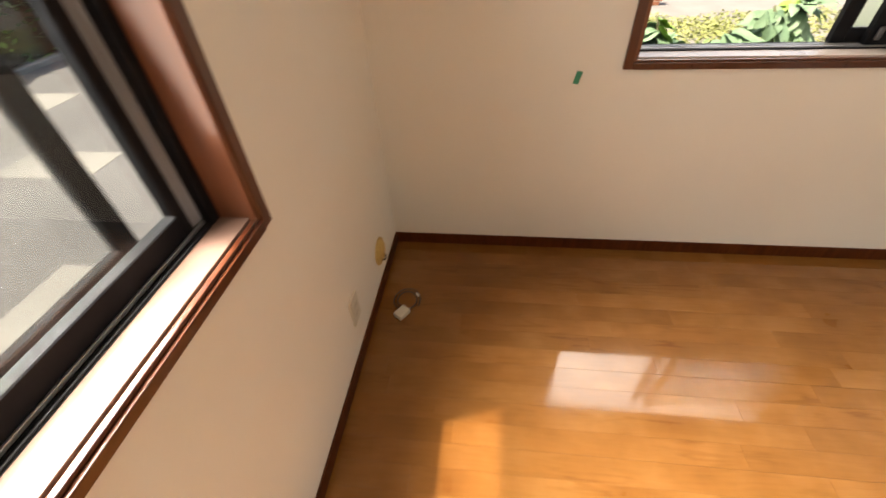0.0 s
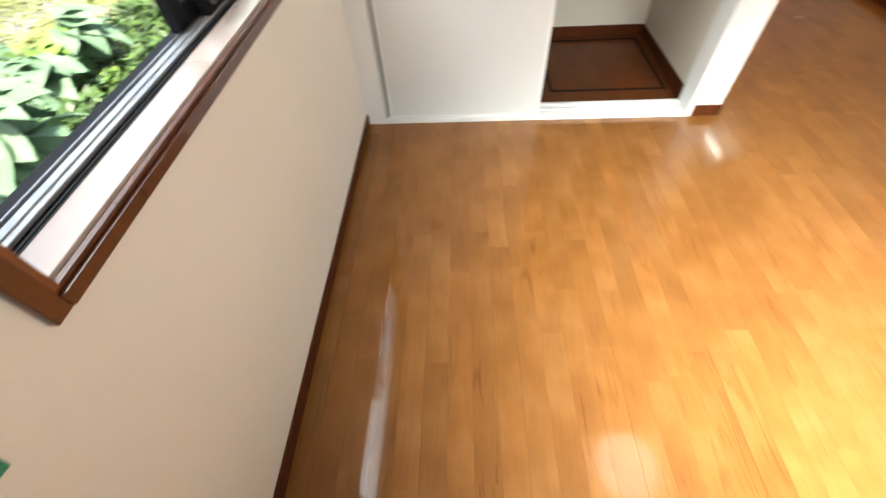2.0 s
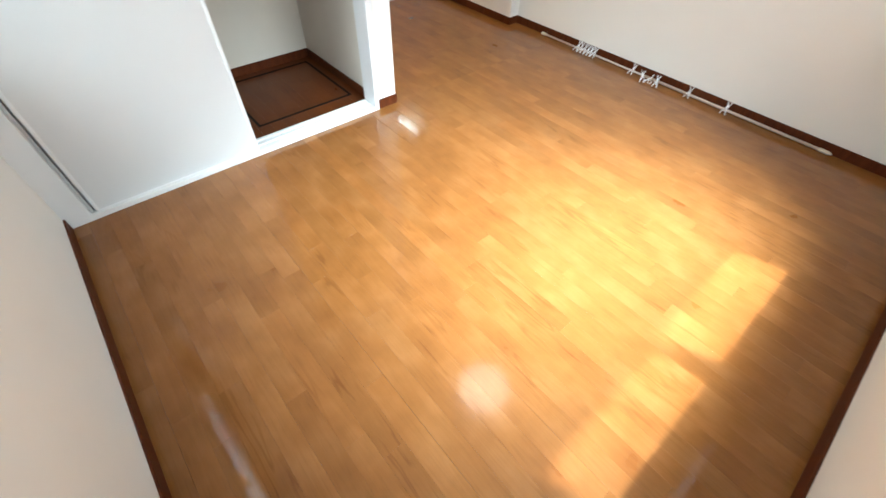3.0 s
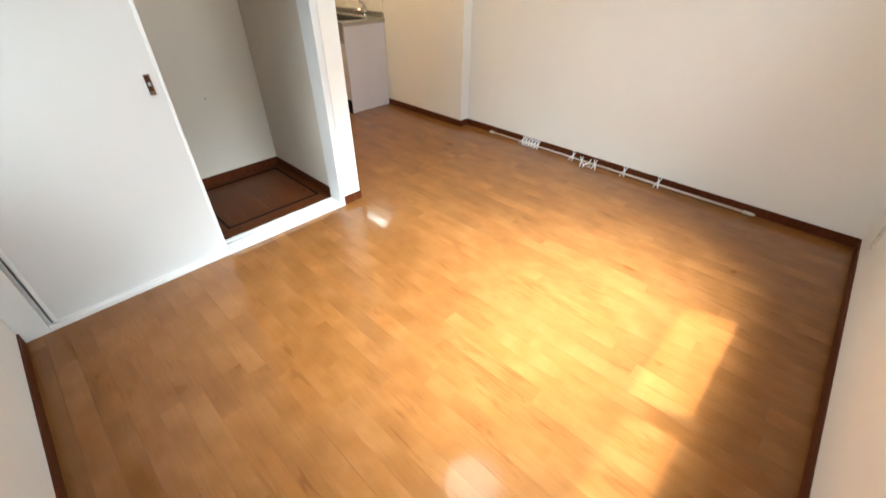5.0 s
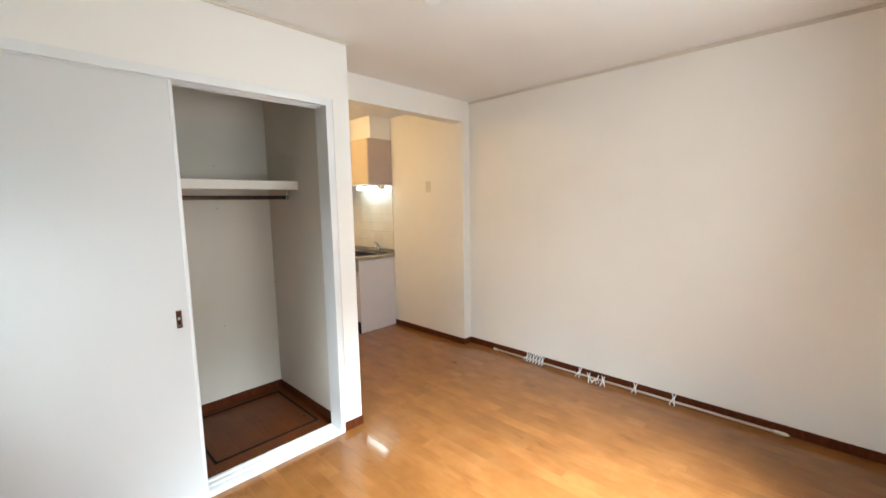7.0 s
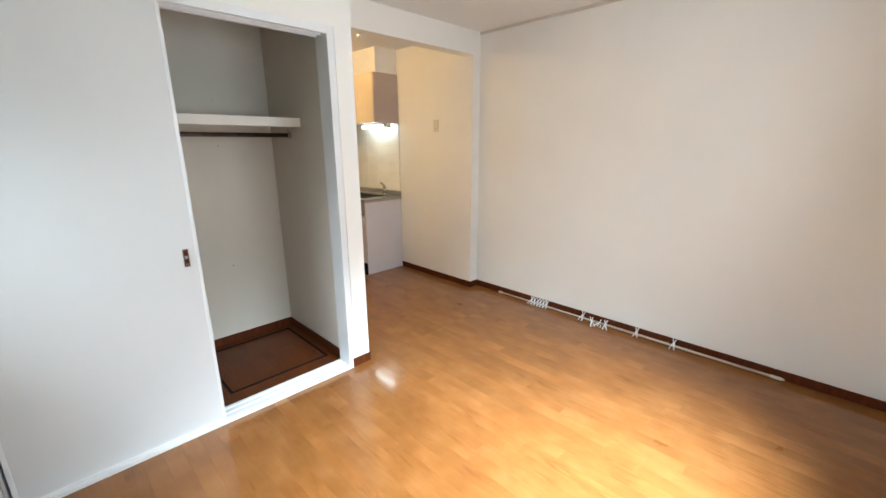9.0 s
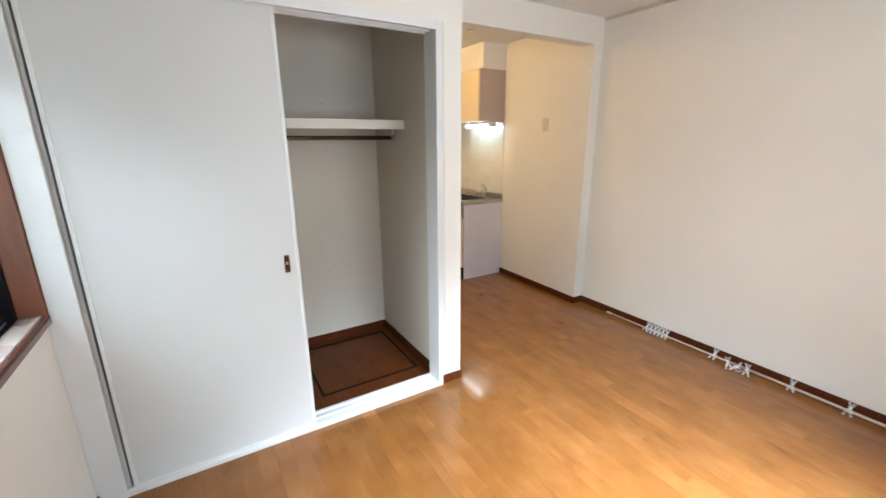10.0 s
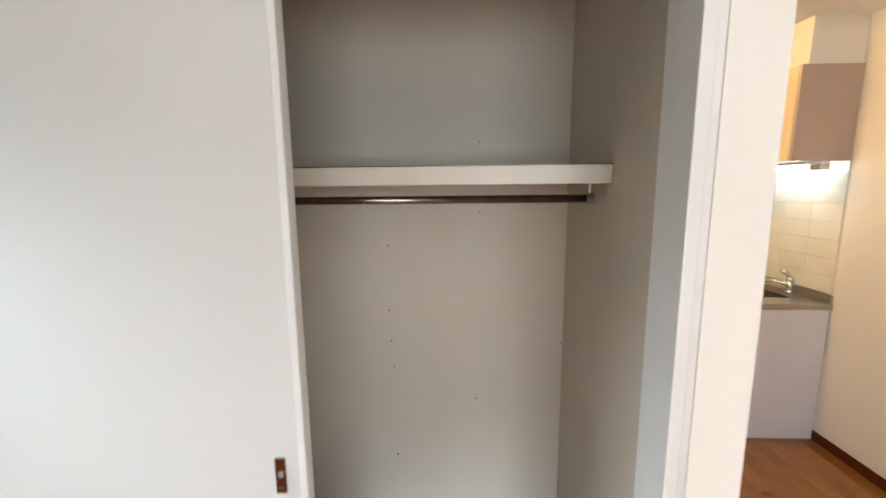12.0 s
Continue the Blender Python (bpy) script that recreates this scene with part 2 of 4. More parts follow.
M = {
    "wood_floor": floor_wood("varnished_floor_wood", (0.135, 0.045, 0.010), (0.212, 0.084, 0.020), (0.29, 0.133, 0.041)),
    # closet boards: redder floor wood, with the closet's shade put into the colour
    "closet_wood": floor_wood("shaded_closet_floor_wood", (0.060, 0.016, 0.004), (0.095, 0.026, 0.006), (0.12, 0.035, 0.009), 0.3),
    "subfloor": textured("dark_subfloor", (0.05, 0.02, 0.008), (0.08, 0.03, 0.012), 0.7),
    "paper": textured("cream_wallpaper", (0.785, 0.755, 0.70), (0.825, 0.80, 0.745), 0.75, (1.3, 1.3, 1.3), 4, 0.5, 320),
    # closet walls: wallpaper darkened and warmed, so the recess's shade sits in its colour
    "closet_paper": textured("dimmed_closet_wallpaper", (0.66, 0.60, 0.51), (0.70, 0.645, 0.55), 0.8, (3, 3, 1.5), 6, 0.4, 300),
    "door_face": textured("white_door_laminate", (0.60, 0.595, 0.58), (0.635, 0.63, 0.615), 0.45, (1, 1, 1), 3, 0.15, 150),
    "shelf_paint": textured("cream_shelf_paint", (0.66, 0.61, 0.52), (0.71, 0.66, 0.57), 0.4, (5, 5, 5), 4, 0.1, 60),
    "white_paint": textured("white_painted_timber", (0.70, 0.70, 0.685), (0.75, 0.75, 0.74), 0.35, (5, 5, 5), 4, 0.1, 60),
    "ceiling": textured("white_ceiling_paper", (0.77, 0.765, 0.74), (0.81, 0.805, 0.785), 0.85, (1, 1, 1), 3, 0.5, 260),
    "brown": textured("dark_brown_trim", (0.062, 0.014, 0.004), (0.10, 0.026, 0.007), 0.45, (60, 60, 6), 4, 0.1, 90),
    "casing": textured("reddish_brown_window_timber", (0.065, 0.017, 0.007), (0.105, 0.029, 0.011), 0.3, (50, 50, 8), 5, 0.12, 120, coat=0.5),
    "sill": textured("pinkish_brown_sill_timber", (0.155, 0.088, 0.066), (0.20, 0.118, 0.09), 0.36, (5, 5, 5), 4, 0.05, 120, coat=0.5),
    # west sill: the sky's sheen on the timber is put into a paler colour
    "sheen_sill": textured("sky_sheen_sill_timber", (0.42, 0.335, 0.29), (0.52, 0.43, 0.385), 0.28, (5, 5, 5), 4, 0.05, 120, coat=1.0),
    "jamb": textured("brown_jamb_timber", (0.16, 0.052, 0.022), (0.21, 0.072, 0.032), 0.42, (40, 40, 6), 5, 0.1, 120, coat=0.15),
    "black": textured("black_anodised_aluminium", (0.006, 0.006, 0.008), (0.012, 0.012, 0.014), 0.55, (20, 20, 20), 3, rough_var=0.08),
    "pale_alu": textured("pale_weathered_aluminium", (0.4, 0.41, 0.43), (0.52, 0.53, 0.55), 0.35, (10, 10, 3), 4, metal=0.6),
    "strip_alu": textured("grey_scratched_aluminium", (0.20, 0.22, 0.25), (0.29, 0.31, 0.35), 0.6, (10, 10, 3), 4, metal=0.0),
    "seal": textured("matt_black_seal", (0.006, 0.005, 0.005), (0.012, 0.010, 0.009), 0.95, (30, 30, 30), 3),
    "rail_metal": textured("bronze_toned_chrome", (0.24, 0.20, 0.18), (0.32, 0.27, 0.245), 0.2, (20, 20, 20), 3, metal=1.0, rough_var=0.05),
    "cornice": textured("beige_cornice_strip", (0.56, 0.50, 0.41), (0.63, 0.57, 0.475), 0.5, (5, 5, 5), 4),
    "grey_alu": textured("worn_grey_aluminium", (0.12, 0.12, 0.13), (0.2, 0.2, 0.21), 0.35, (10, 10, 3), 4, metal=0.7),
    "grey_paint": textured("grey_plastic_seal", (0.42, 0.42, 0.41), (0.5, 0.5, 0.49), 0.5, (10, 10, 3), 4),
    "chrome": textured("chrome", (0.6, 0.6, 0.6), (0.7, 0.7, 0.7), 0.14, (20, 20, 20), 3, metal=1.0, rough_var=0.05),
    "steel": textured("brushed_stainless_steel", (0.38, 0.36, 0.33), (0.48, 0.46, 0.43), 0.32, (6, 60, 60), 4, 0.1, 200, metal=1.0),
    "clear": pane_glass("clear_glass"),
    "net": net_cloth("grey_insect_net"),
    "frosted": glass("frosted_glass", 0.45, (0.9, 0.96, 0.94)),
    "green_tape": textured("green_masking_tape", (0.02, 0.22, 0.13), (0.03, 0.28, 0.17), 0.6, (60, 60, 60), 3, 0.3, 300),
    "plastic": textured("off_white_plastic", (0.60, 0.565, 0.47), (0.65, 0.61, 0.52), 0.4, (20, 20, 20), 3),
    "yellowed": textured("yellowed_plastic", (0.55, 0.36, 0.11), (0.68, 0.48, 0.18), 0.5, (60, 60, 60), 4, 0.3, 120),
    "white_plastic": textured("white_plastic", (0.82, 0.82, 0.83), (0.86, 0.86, 0.86), 0.35, (20, 20, 20), 3),
    "rod_paint": textured("pale_rod_coating", (0.52, 0.42, 0.34), (0.62, 0.52, 0.43), 0.3, (20, 2, 20), 3),
    "cable": textured("black_cable_rubber", (0.012, 0.012, 0.011), (0.03, 0.03, 0.028), 0.45, (30, 30, 30), 3),
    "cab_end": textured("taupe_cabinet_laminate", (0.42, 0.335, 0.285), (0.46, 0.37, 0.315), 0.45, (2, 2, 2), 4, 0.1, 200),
    "cab_door": textured("beige_cabinet_door", (0.62, 0.52, 0.36), (0.68, 0.58, 0.42), 0.4, (2, 2, 2), 4),
    "unit_panel": textured("pale_lilac_grey_laminate", (0.64, 0.60, 0.61), (0.69, 0.65, 0.655), 0.4, (3, 3, 3), 4),
    "tile": textured("white_glazed_tile", (0.72, 0.70, 0.62), (0.78, 0.76, 0.69), 0.14, (6, 6, 6), 3, 0.08, 20, per=0.03),
    "grout": textured("grey_grout", (0.62, 0.60, 0.53), (0.7, 0.68, 0.6), 0.9, (60, 60, 60), 3),
    "tube": glow("lit_fluorescent_tube", (0.90, 1.0, 0.95), 10.0),
    "room_lamp": glow("lit_white_diffuser", (1.0, 0.97, 0.92), 3.2),
    "warm_lamp": glow("lit_warm_diffuser", (1.0, 0.62, 0.26), 36.0),
    "asphalt": textured("sun_bleached_asphalt", (0.095, 0.095, 0.10), (0.14, 0.14, 0.145), 0.9, (0.8, 0.8, 0.8), 6, 0.2, 20),
    "concrete": textured("pale_concrete", (0.19, 0.187, 0.18), (0.26, 0.256, 0.245), 0.85, (1.5, 1.5, 1.5), 7, 0.6, 40),
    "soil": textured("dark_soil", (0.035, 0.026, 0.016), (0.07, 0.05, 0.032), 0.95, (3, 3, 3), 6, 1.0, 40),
    "brick": textured("orange_brick", (0.40, 0.15, 0.08), (0.5, 0.22, 0.12), 0.8, (20, 20, 20), 4, 0.5, 60, per=0.2),
    "big_leaf": textured("glossy_blue_green_leaf", (0.13, 0.24, 0.14), (0.22, 0.35, 0.21), 0.5, (9, 9, 9), 4, 0.2, 60, per=0.0),
    "young_leaf": textured("yellow_green_young_leaf", (0.16, 0.30, 0.05), (0.24, 0.38, 0.08), 0.5, (9, 9, 9), 4, 0.2, 60),
    "hedge_leaf": textured("lime_hedge_leaf", (0.22, 0.26, 0.075), (0.31, 0.34, 0.12), 0.5, (2, 2, 2), 3, per=0.2),
    "shrub_leaf": textured("green_shrub_leaf", (0.055, 0.11, 0.028), (0.11, 0.19, 0.05), 0.4, (3, 3, 3), 3, per=0.4),
    "stem": textured("grey_green_stem", (0.08, 0.09, 0.04), (0.12, 0.13, 0.06), 0.7, (20, 20, 4), 4, 0.4, 80),
    "car_paint": textured("white_car_paint", (0.7, 0.7, 0.7), (0.76, 0.76, 0.76), 0.2, (1, 1, 1), 2, coat=0.8),
    "brown_alu": textured("dark_brown_aluminium", (0.014, 0.007, 0.005), (0.024, 0.013, 0.010), 0.5, (20, 20, 20), 3),
    "rubber": textured("tyre_rubber", (0.012, 0.012, 0.012), (0.025, 0.025, 0.025), 0.8, (20, 20, 20), 3),
    "render": textured("pale_facade_render", (0.52, 0.5, 0.45), (0.6, 0.58, 0.53), 0.85, (2, 2, 2), 5, 0.5, 50),
}


for key in ("black", "brown_alu", "brown", "seal"):
    M[key].node_tree.nodes["Principled BSDF"].inputs["Specular IOR Level"].default_value = 0.15

# ---- building blocks ----
def put(name, bm, mat, parent=None, label="", smooth=False):
    me = bpy.data.meshes.new(name)
    bmesh.ops.recalc_face_normals(bm, faces=bm.faces)
    bm.to_mesh(me)
    bm.free()
    me.materials.append(M[mat])
    if smooth:
        for p in me.polygons:
            p.use_smooth = True
    ob = new(name, me)
    if parent:
        ob.parent = parent
    return tagged(ob, label)


def thing(name, at, label, category, group=""):
    e = new(name)
    e.empty_display_size = 0.05
    e.location = at
    return tagged(e, label, category, group)


def box(bm, x0, x1, y0, y1, z0, z1, bevel=0.0, seg=1):
    m = Matrix.Translation(((x0 + x1) / 2, (y0 + y1) / 2, (z0 + z1) / 2)) @ Matrix.Diagonal((x1 - x0, y1 - y0, z1 - z0, 1))
    vs = bmesh.ops.create_cube(bm, size=1, matrix=m)["verts"]
    if bevel:
        es = list({e for v in vs for e in v.link_edges})
        bmesh.ops.bevel(bm, geom=es, offset=bevel, segments=seg, affect="EDGES", profile=0.6)


def blocks(rows, bevel=0.0, seg=1):
    bm = bmesh.new()
    for r in rows:
        box(bm, *r, bevel=bevel, seg=seg)
    return bm


def rod(bm, p, q, r, n=16, r2=None):
    p, q = Vector(p), Vector(q)
    d = q - p
    m = Matrix.Translation((p + q) / 2) @ d.to_track_quat("Z", "Y").to_matrix().to_4x4()
    bmesh.ops.create_cone(bm, cap_ends=True, segments=n, radius1=r, radius2=r if r2 is None else r2, depth=d.length, matrix=m)


def tube(bm, pts, r, n=8):
    """A bent tube through points."""
    pts = [Vector(p) for p in pts]
    rings = []
    for i, p in enumerate(pts):
        d = (pts[min(i + 1, len(pts) - 1)] - pts[max(i - 1, 0)]).normalized()
        a = d.orthogonal().normalized() if not rings else (last - d * last.dot(d)).normalized()
        last = a
        b = d.cross(a)
        rings.append([bm.verts.new(p + (a * math.cos(k * math.tau / n) + b * math.sin(k * math.tau / n)) * r) for k in range(n)])
    for s, t in zip(rings, rings[1:]):
        for k in range(n):
            bm.faces.new((s[k], s[(k + 1) % n], t[(k + 1) % n], t[k]))
    bm.faces.new(rings[0][::-1])
    bm.faces.new(rings[-1])


def structure(name, rows, mat, bevel=0.0):
    return tagged(put(name, blocks(rows, bevel), mat), kind="structure")


def with_hole(a0, a1, h0, h1, z0, z1, top, make):
    """Rows of boxes round one opening in a wall that runs from a0 to a1."""
    return [make(a0, h0, 0, top), make(h1, a1, 0, top), make(h0, h1, 0, z0), make(h0, h1, z1, top)]


# ---- large structure ----
WT = 0.15
WZ0, WZ1 = 0.873, 1.955          # window opening
floor = structure("floor", [(0, W, 0, KY0 + 0.1, -0.14, -0.012), (PX, KX, KY0 + 0.1, KN, -0.14, -0.012),
                            (0, PX, KY0 + 0.1, KN, -0.14, -0.012)], "subfloor")
structure("ceiling", [(-WT, W + WT, -WT, KN + WT, H, H + 0.12)], "ceiling")
structure("wall_south", with_hole(-WT, W + WT, 0.94, 2.555, WZ0, WZ1, H, lambda a, b, c, d: (a, b, -WT, 0, c, d)), "paper")
structure("wall_west", with_hole(0, L + 0.05, 0.94, 2.555, WZ0, WZ1, H, lambda a, b, c, d: (-WT, 0, a, b, c, d)), "paper")
structure("wall_east", [(W, W + WT, 0, KY0, 0, H)], "paper")
structure("kitchen_wall_east", [(KX, W + WT, KY0, KN, 0, H)], "paper")
structure("beam", [(PX, KX, KY0, KY0 + 0.12, 2.205, H)], "paper")
structure("closet_header", [(0, PX, L, L + 0.11, 2.05, H)], "paper")
structure("closet_pier", [(CX, PX, L, 3.62, 0, 2.05), (CX, PX, L + 0.11, 3.62, 2.05, H)], "paper")
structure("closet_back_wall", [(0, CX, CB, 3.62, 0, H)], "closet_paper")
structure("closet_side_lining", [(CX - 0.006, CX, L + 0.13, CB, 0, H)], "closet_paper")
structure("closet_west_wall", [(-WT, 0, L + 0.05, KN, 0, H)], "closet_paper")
structure("kitchen_wall_north", [(0, KX, KN, KN + WT, 0, H)], "paper")
structure("facade_base", [(-WT - 0.02, W + WT, -WT - 0.02, KN + WT, -0.6, -0.14)], "render")

B = 0.008
structure("baseboard", [
    (0, B, 0, L - 0.004, 0, 0.06), (B, W - B, 0, B, 0, 0.06), (W - B, W, 0, KY0, 0, 0.06),
    (KX + 0.0, W - B, KY0 - B, KY0, 0, 0.06), (KX - B, KX, KY0 - B, 4.115, 0, 0.06),
    (1.683, PX + B, L - B, L, 0, 0.06), (PX, PX + B, L, 3.62, 0, 0.06),
    (0, CX - 0.006, CB - B, CB, 0, 0.06), (CX - 0.014, CX - 0.006, L + 0.115, CB - B, 0, 0.06)], "brown", 0.0015)
structure("ceiling_trim", [
    (0, 0.01, 0, L, H - 0.022, H), (0.01, W - 0.01, 0, 0.01, H - 0.022, H), (W - 0.01, W, 0, KY0, H - 0.022, H),
    (0.01, PX + 0.008, L - 0.008, L, H - 0.020, H)], "cornice", 0.002)


# ---- windows ----
def window(name, along, glass_left, right_mat):
    """A sliding window in the opening 0.94 to 2.555, as a wall along x; along: how it is set in its wall."""
    top = tagged(new(name), kind="structure")
    top.matrix_world = along
    a, b = 0.94, 2.555
    z0, z1 = WZ0, WZ1
    f = blocks([(a - 0.03, a, -0.008, 0.014, z0 - 0.028, z1 + 0.028), (b, b + 0.03, -0.008, 0.014, z0 - 0.028, z1 + 0.028),
                (a, b, -0.008, 0.014, z1, z1 + 0.028)], 0.002)
    put("casing", f, "casing", top)
    put("casing_sill_edge", blocks([(a, b, -0.004, 0.016, z0 - 0.028, z0 - 0.006), (a, b, -0.002, 0.009, z0 - 0.006, z0 + 0.003)], 0.0022, 2), "casing", top)
    put("jamb_lining", blocks([(a, a + 0.012, -0.066, 0.010, z0, z1), (b - 0.012, b, -0.066, 0.010, z0, z1),
                               (a + 0.012, b - 0.012, -0.066, 0.010, z1 - 0.012, z1)], 0.001), "jamb", top)
    put("window_sill", blocks([(a + 0.012, b - 0.012, -0.066, -0.004, z0 - 0.005, z0 + 0.008)], 0.001), right_mat, top)
    put("window_frame", blocks([(a, a + 0.03, -WT - 0.02, -0.067, z0, z1), (b - 0.03, b, -WT - 0.02, -0.067, z0, z1),
                                (a + 0.03, b - 0.03, -WT - 0.02, -0.067, z1 - 0.04, z1), (a + 0.03, b - 0.03, -WT - 0.02, -0.067, z0, z0 + 0.004),
                                (a + 0.03, b - 0.03, -0.0715, -0.067, z0 + 0.009, z0 + 0.0125)], 0.001), "black", top)
    put("track_plate", blocks([(a + 0.03, b - 0.03, -0.120, -0.0878, z0 + 0.0045, z0 + 0.012)], 0.001), "pale_alu", top)
    put("track_rails", blocks([(a + 0.03, b - 0.03, -0.104, -0.100, z0 + 0.0125, z0 + 0.015), (a + 0.03, b - 0.03, -0.135, -0.131, z0 + 0.0045, z0 + 0.011)], 0.0006), "pale_alu", top)
    s0, s1 = z0 + 0.013, z1 - 0.041

    def sash(x0, x1, y0, pane_mat, stile_mat="black"):
        s = put("sash", blocks([(x0, x0 + 0.045, y0, y0 + 0.026, s0, s1), (x1 - 0.045, x1, y0, y0 + 0.026, s0, s1),
                                (x0 + 0.045, x1 - 0.045, y0, y0 + 0.026, s0, s0 + 0.045), (x0 + 0.045, x1 - 0.045, y0, y0 + 0.026, s1 - 0.045, s1),
                                (x0 + 0.045, x0 + 0.05, y0 + 0.019, y0 + 0.025, s0 + 0.045, s1 - 0.045), (x1 - 0.05, x1 - 0.045, y0 + 0.019, y0 + 0.025, s0 + 0.045, s1 - 0.045)],
                               0.002), stile_mat, top)
        p = put("pane", blocks([(x0 + 0.04, x1 - 0.04, y0 + 0.010, y0 + 0.014, s0 + 0.04, s1 - 0.04)]), pane_mat, s)
        p.visible_shadow = False
        return s
    return top, sash


win1, sash = window("window_1", Matrix.Identity(4), True, "sill")
sash(0.972, 1.79, -0.115, "clear")
put("stile_strip", blocks([(0.975, 0.990, -0.0885, -0.0835, WZ0 + 0.02, WZ1 - 0.045), (0.992, 1.000, -0.0885, -0.0850, WZ0 + 0.02, WZ1 - 0.045)], 0.0008), "strip_alu", win1)
sash(1.705, 2.523, -0.146, "clear")
screen = put("screen_frame", blocks([(1.045, 1.085, -0.185, -0.165, WZ0 + 0.014, WZ1 - 0.041)], 0.002), "black", win1)
net = put("insect_net", blocks([(1.084, 1.745, -0.1755, -0.1750, WZ0 + 0.03, WZ1 - 0.06)]), "net", win1, "fine grey insect net")
put("screen_rails", blocks([(1.085, 1.79, -0.185, -0.165, WZ0 + 0.006, WZ0 + 0.032), (1.085, 1.79, -0.185, -0.165, WZ1 - 0.062, WZ1 - 0.041), (1.745, 1.79, -0.185, -0.165, WZ0 + 0.032, WZ1 - 0.062)], 0.002), "black", win1)

west = Matrix(((0, 1, 0, 0), (1, 0, 0, 0), (0, 0, 1, 0), (0, 0, 0, 1)))
win2, sash = window("window_2", Matrix.Identity(4), False, "sheen_sill")
sash(1.705, 2.523, -0.115, "frosted")
sash(1.615, 2.43, -0.146, "frosted")
put("sash_latch", blocks([(1.722, 1.738, -0.088, -0.076, WZ0 + 0.03, WZ0 + 0.07)], 0.003), "grey_alu", win2)
for part_ob in [o for o in win2.children_recursive]:
    part_ob.data.transform(west)
    part_ob.data.flip_normals()

# ---- closet front ----
frame_z = 2.05
put_frame = put("closet_frame", blocks([
    (0.0, 0.098, L - 0.012, L + 0.012, 0, frame_z), (0.0, 0.086, L + 0.012, L + 0.11, 0, frame_z),
    (1.655, 1.683, L - 0.010, L + 0.115, 0, frame_z), (1.683, CX, L + 0.002, L + 0.13, 0, frame_z),
    (0.098, 1.655, L - 0.010, L + 0.004, 2.008, frame_z), (0.098, 1.655, L + 0.004, L + 0.115, 2.022, frame_z),
    (0.098, 1.655, L + 0.050, L + 0.054, 2.008, 2.022), (0.098, 1.655, L + 0.096, L + 0.115, 2.008, 2.022)], 0.0025, 2), "white_paint")
tagged(put_frame, kind="structure")
structure("closet_sill", [(0.098, 1.655, L - 0.010, L + 0.012, 0, 0.026), (0.098, 1.655, L + 0.012, L + 0.115, 0, 0.016),
                          (0.098, 1.655, L + 0.050, L + 0.056, 0.016, 0.026), (0.098, 1.655, L + 0.094, L + 0.115, 0.016, 0.026)], "white_paint", 0.0012)
structure("door_channel", [(0.098, 0.110, L + 0.014, L + 0.05, 0.016, 2.02)], "grey_paint", 0.001)


def sliding_door(x0, y0, label, pull):
    e = thing("sliding_door", (x0, y0, 0.018), label, "closet door", "sliding closet doors")
    w, h, d = 0.788, 1.995, 0.028
    put("door_panel", blocks([(0.016, w - 0.016, 0.002, d - 0.002, 0.008, h - 0.008)]), "door_face", e)
    put("edge_trim", blocks([(0, 0.016, 0, d, 0, h), (w - 0.016, w, 0, d, 0, h), (0.016, w - 0.016, 0.0, d, 0, 0.009), (0.016, w - 0.016, 0.0, d, h - 0.009, h)], 0.0015), "white_paint", e)
    if pull:
        hx, hz = 0.731, 0.905
        bm = blocks([(hx - 0.0115, hx - 0.0075, -0.0025, 0.003, hz - 0.042, hz + 0.042), (hx + 0.0075, hx + 0.0115, -0.0025, 0.003, hz - 0.042, hz + 0.042),
                     (hx - 0.0075, hx + 0.0075, -0.0025, 0.003, hz + 0.037, hz + 0.042), (hx - 0.0075, hx + 0.0075, -0.0025, 0.003, hz - 0.042, hz - 0.026)], 0.0008)
        hd = put("door_pull", bm, "rail_metal", e, "small rectangular chrome recessed pull")
        put("pull_recess", blocks([(hx - 0.0075, hx + 0.0075, 0.0002, 0.0025, hz - 0.026, hz + 0.037)]), "brown", hd, "dark brown recess")
        put("pull_tongue", blocks([(hx - 0.005, hx + 0.005, -0.0015, 0.0002, hz - 0.004, hz + 0.010)], 0.0005), "pale_alu", hd, "small pale metal tongue")
    return e


sliding_door(0.118, L + 0.016, "white laminate sliding closet door with small chrome pull, closed half", True)
sliding_door(0.104, L + 0.060, "white laminate sliding closet door parked behind the front one", False)

# ---- inside the closet ----
sh = thing("closet_shelf", (0.0, 3.035, 1.545), "off-white closet shelf board with thick front edge", "shelf")
put("shelf_board", blocks([(0.002, CX - 0.008, 0.02, 0.478, 0.042, 0.056)], 0.001), "shelf_paint", sh)
put("shelf_edge", blocks([(0.002, CX - 0.008, 0.0, 0.02, 0.0, 0.056)], 0.002), "shelf_paint", sh)
put("edge_line", blocks([(0.002, CX - 0.008, 0.002, 0.03, 0.0565, 0.0585)]), "casing", sh, "thin brown top edging")
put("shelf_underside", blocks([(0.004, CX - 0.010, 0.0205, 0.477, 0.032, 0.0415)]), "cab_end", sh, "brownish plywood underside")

hr = thing("clothes_rail", (0.0, 3.18, 1.496), "chrome clothes rail with end brackets under closet shelf", "clothes rail")
bm = bmesh.new()
rod(bm, (0.02, 0, 0), (1.678, 0, 0), 0.0135, 20)
put("rail_tube", bm, "rail_metal", hr, smooth=True)
for xx in (0.02, 1.678):
    bm = bmesh.new()
    rod(bm, (xx - 0.012, 0, 0), (xx + 0.012, 0, 0), 0.018, 20)
    rod(bm, (xx, 0, 0.01), (xx, 0, 0.078), 0.006, 10)
    box(bm, xx - 0.015, xx + 0.015, -0.02, 0.02, 0.074, 0.081, 0.001)
    put("rail_bracket", bm, "steel", hr)

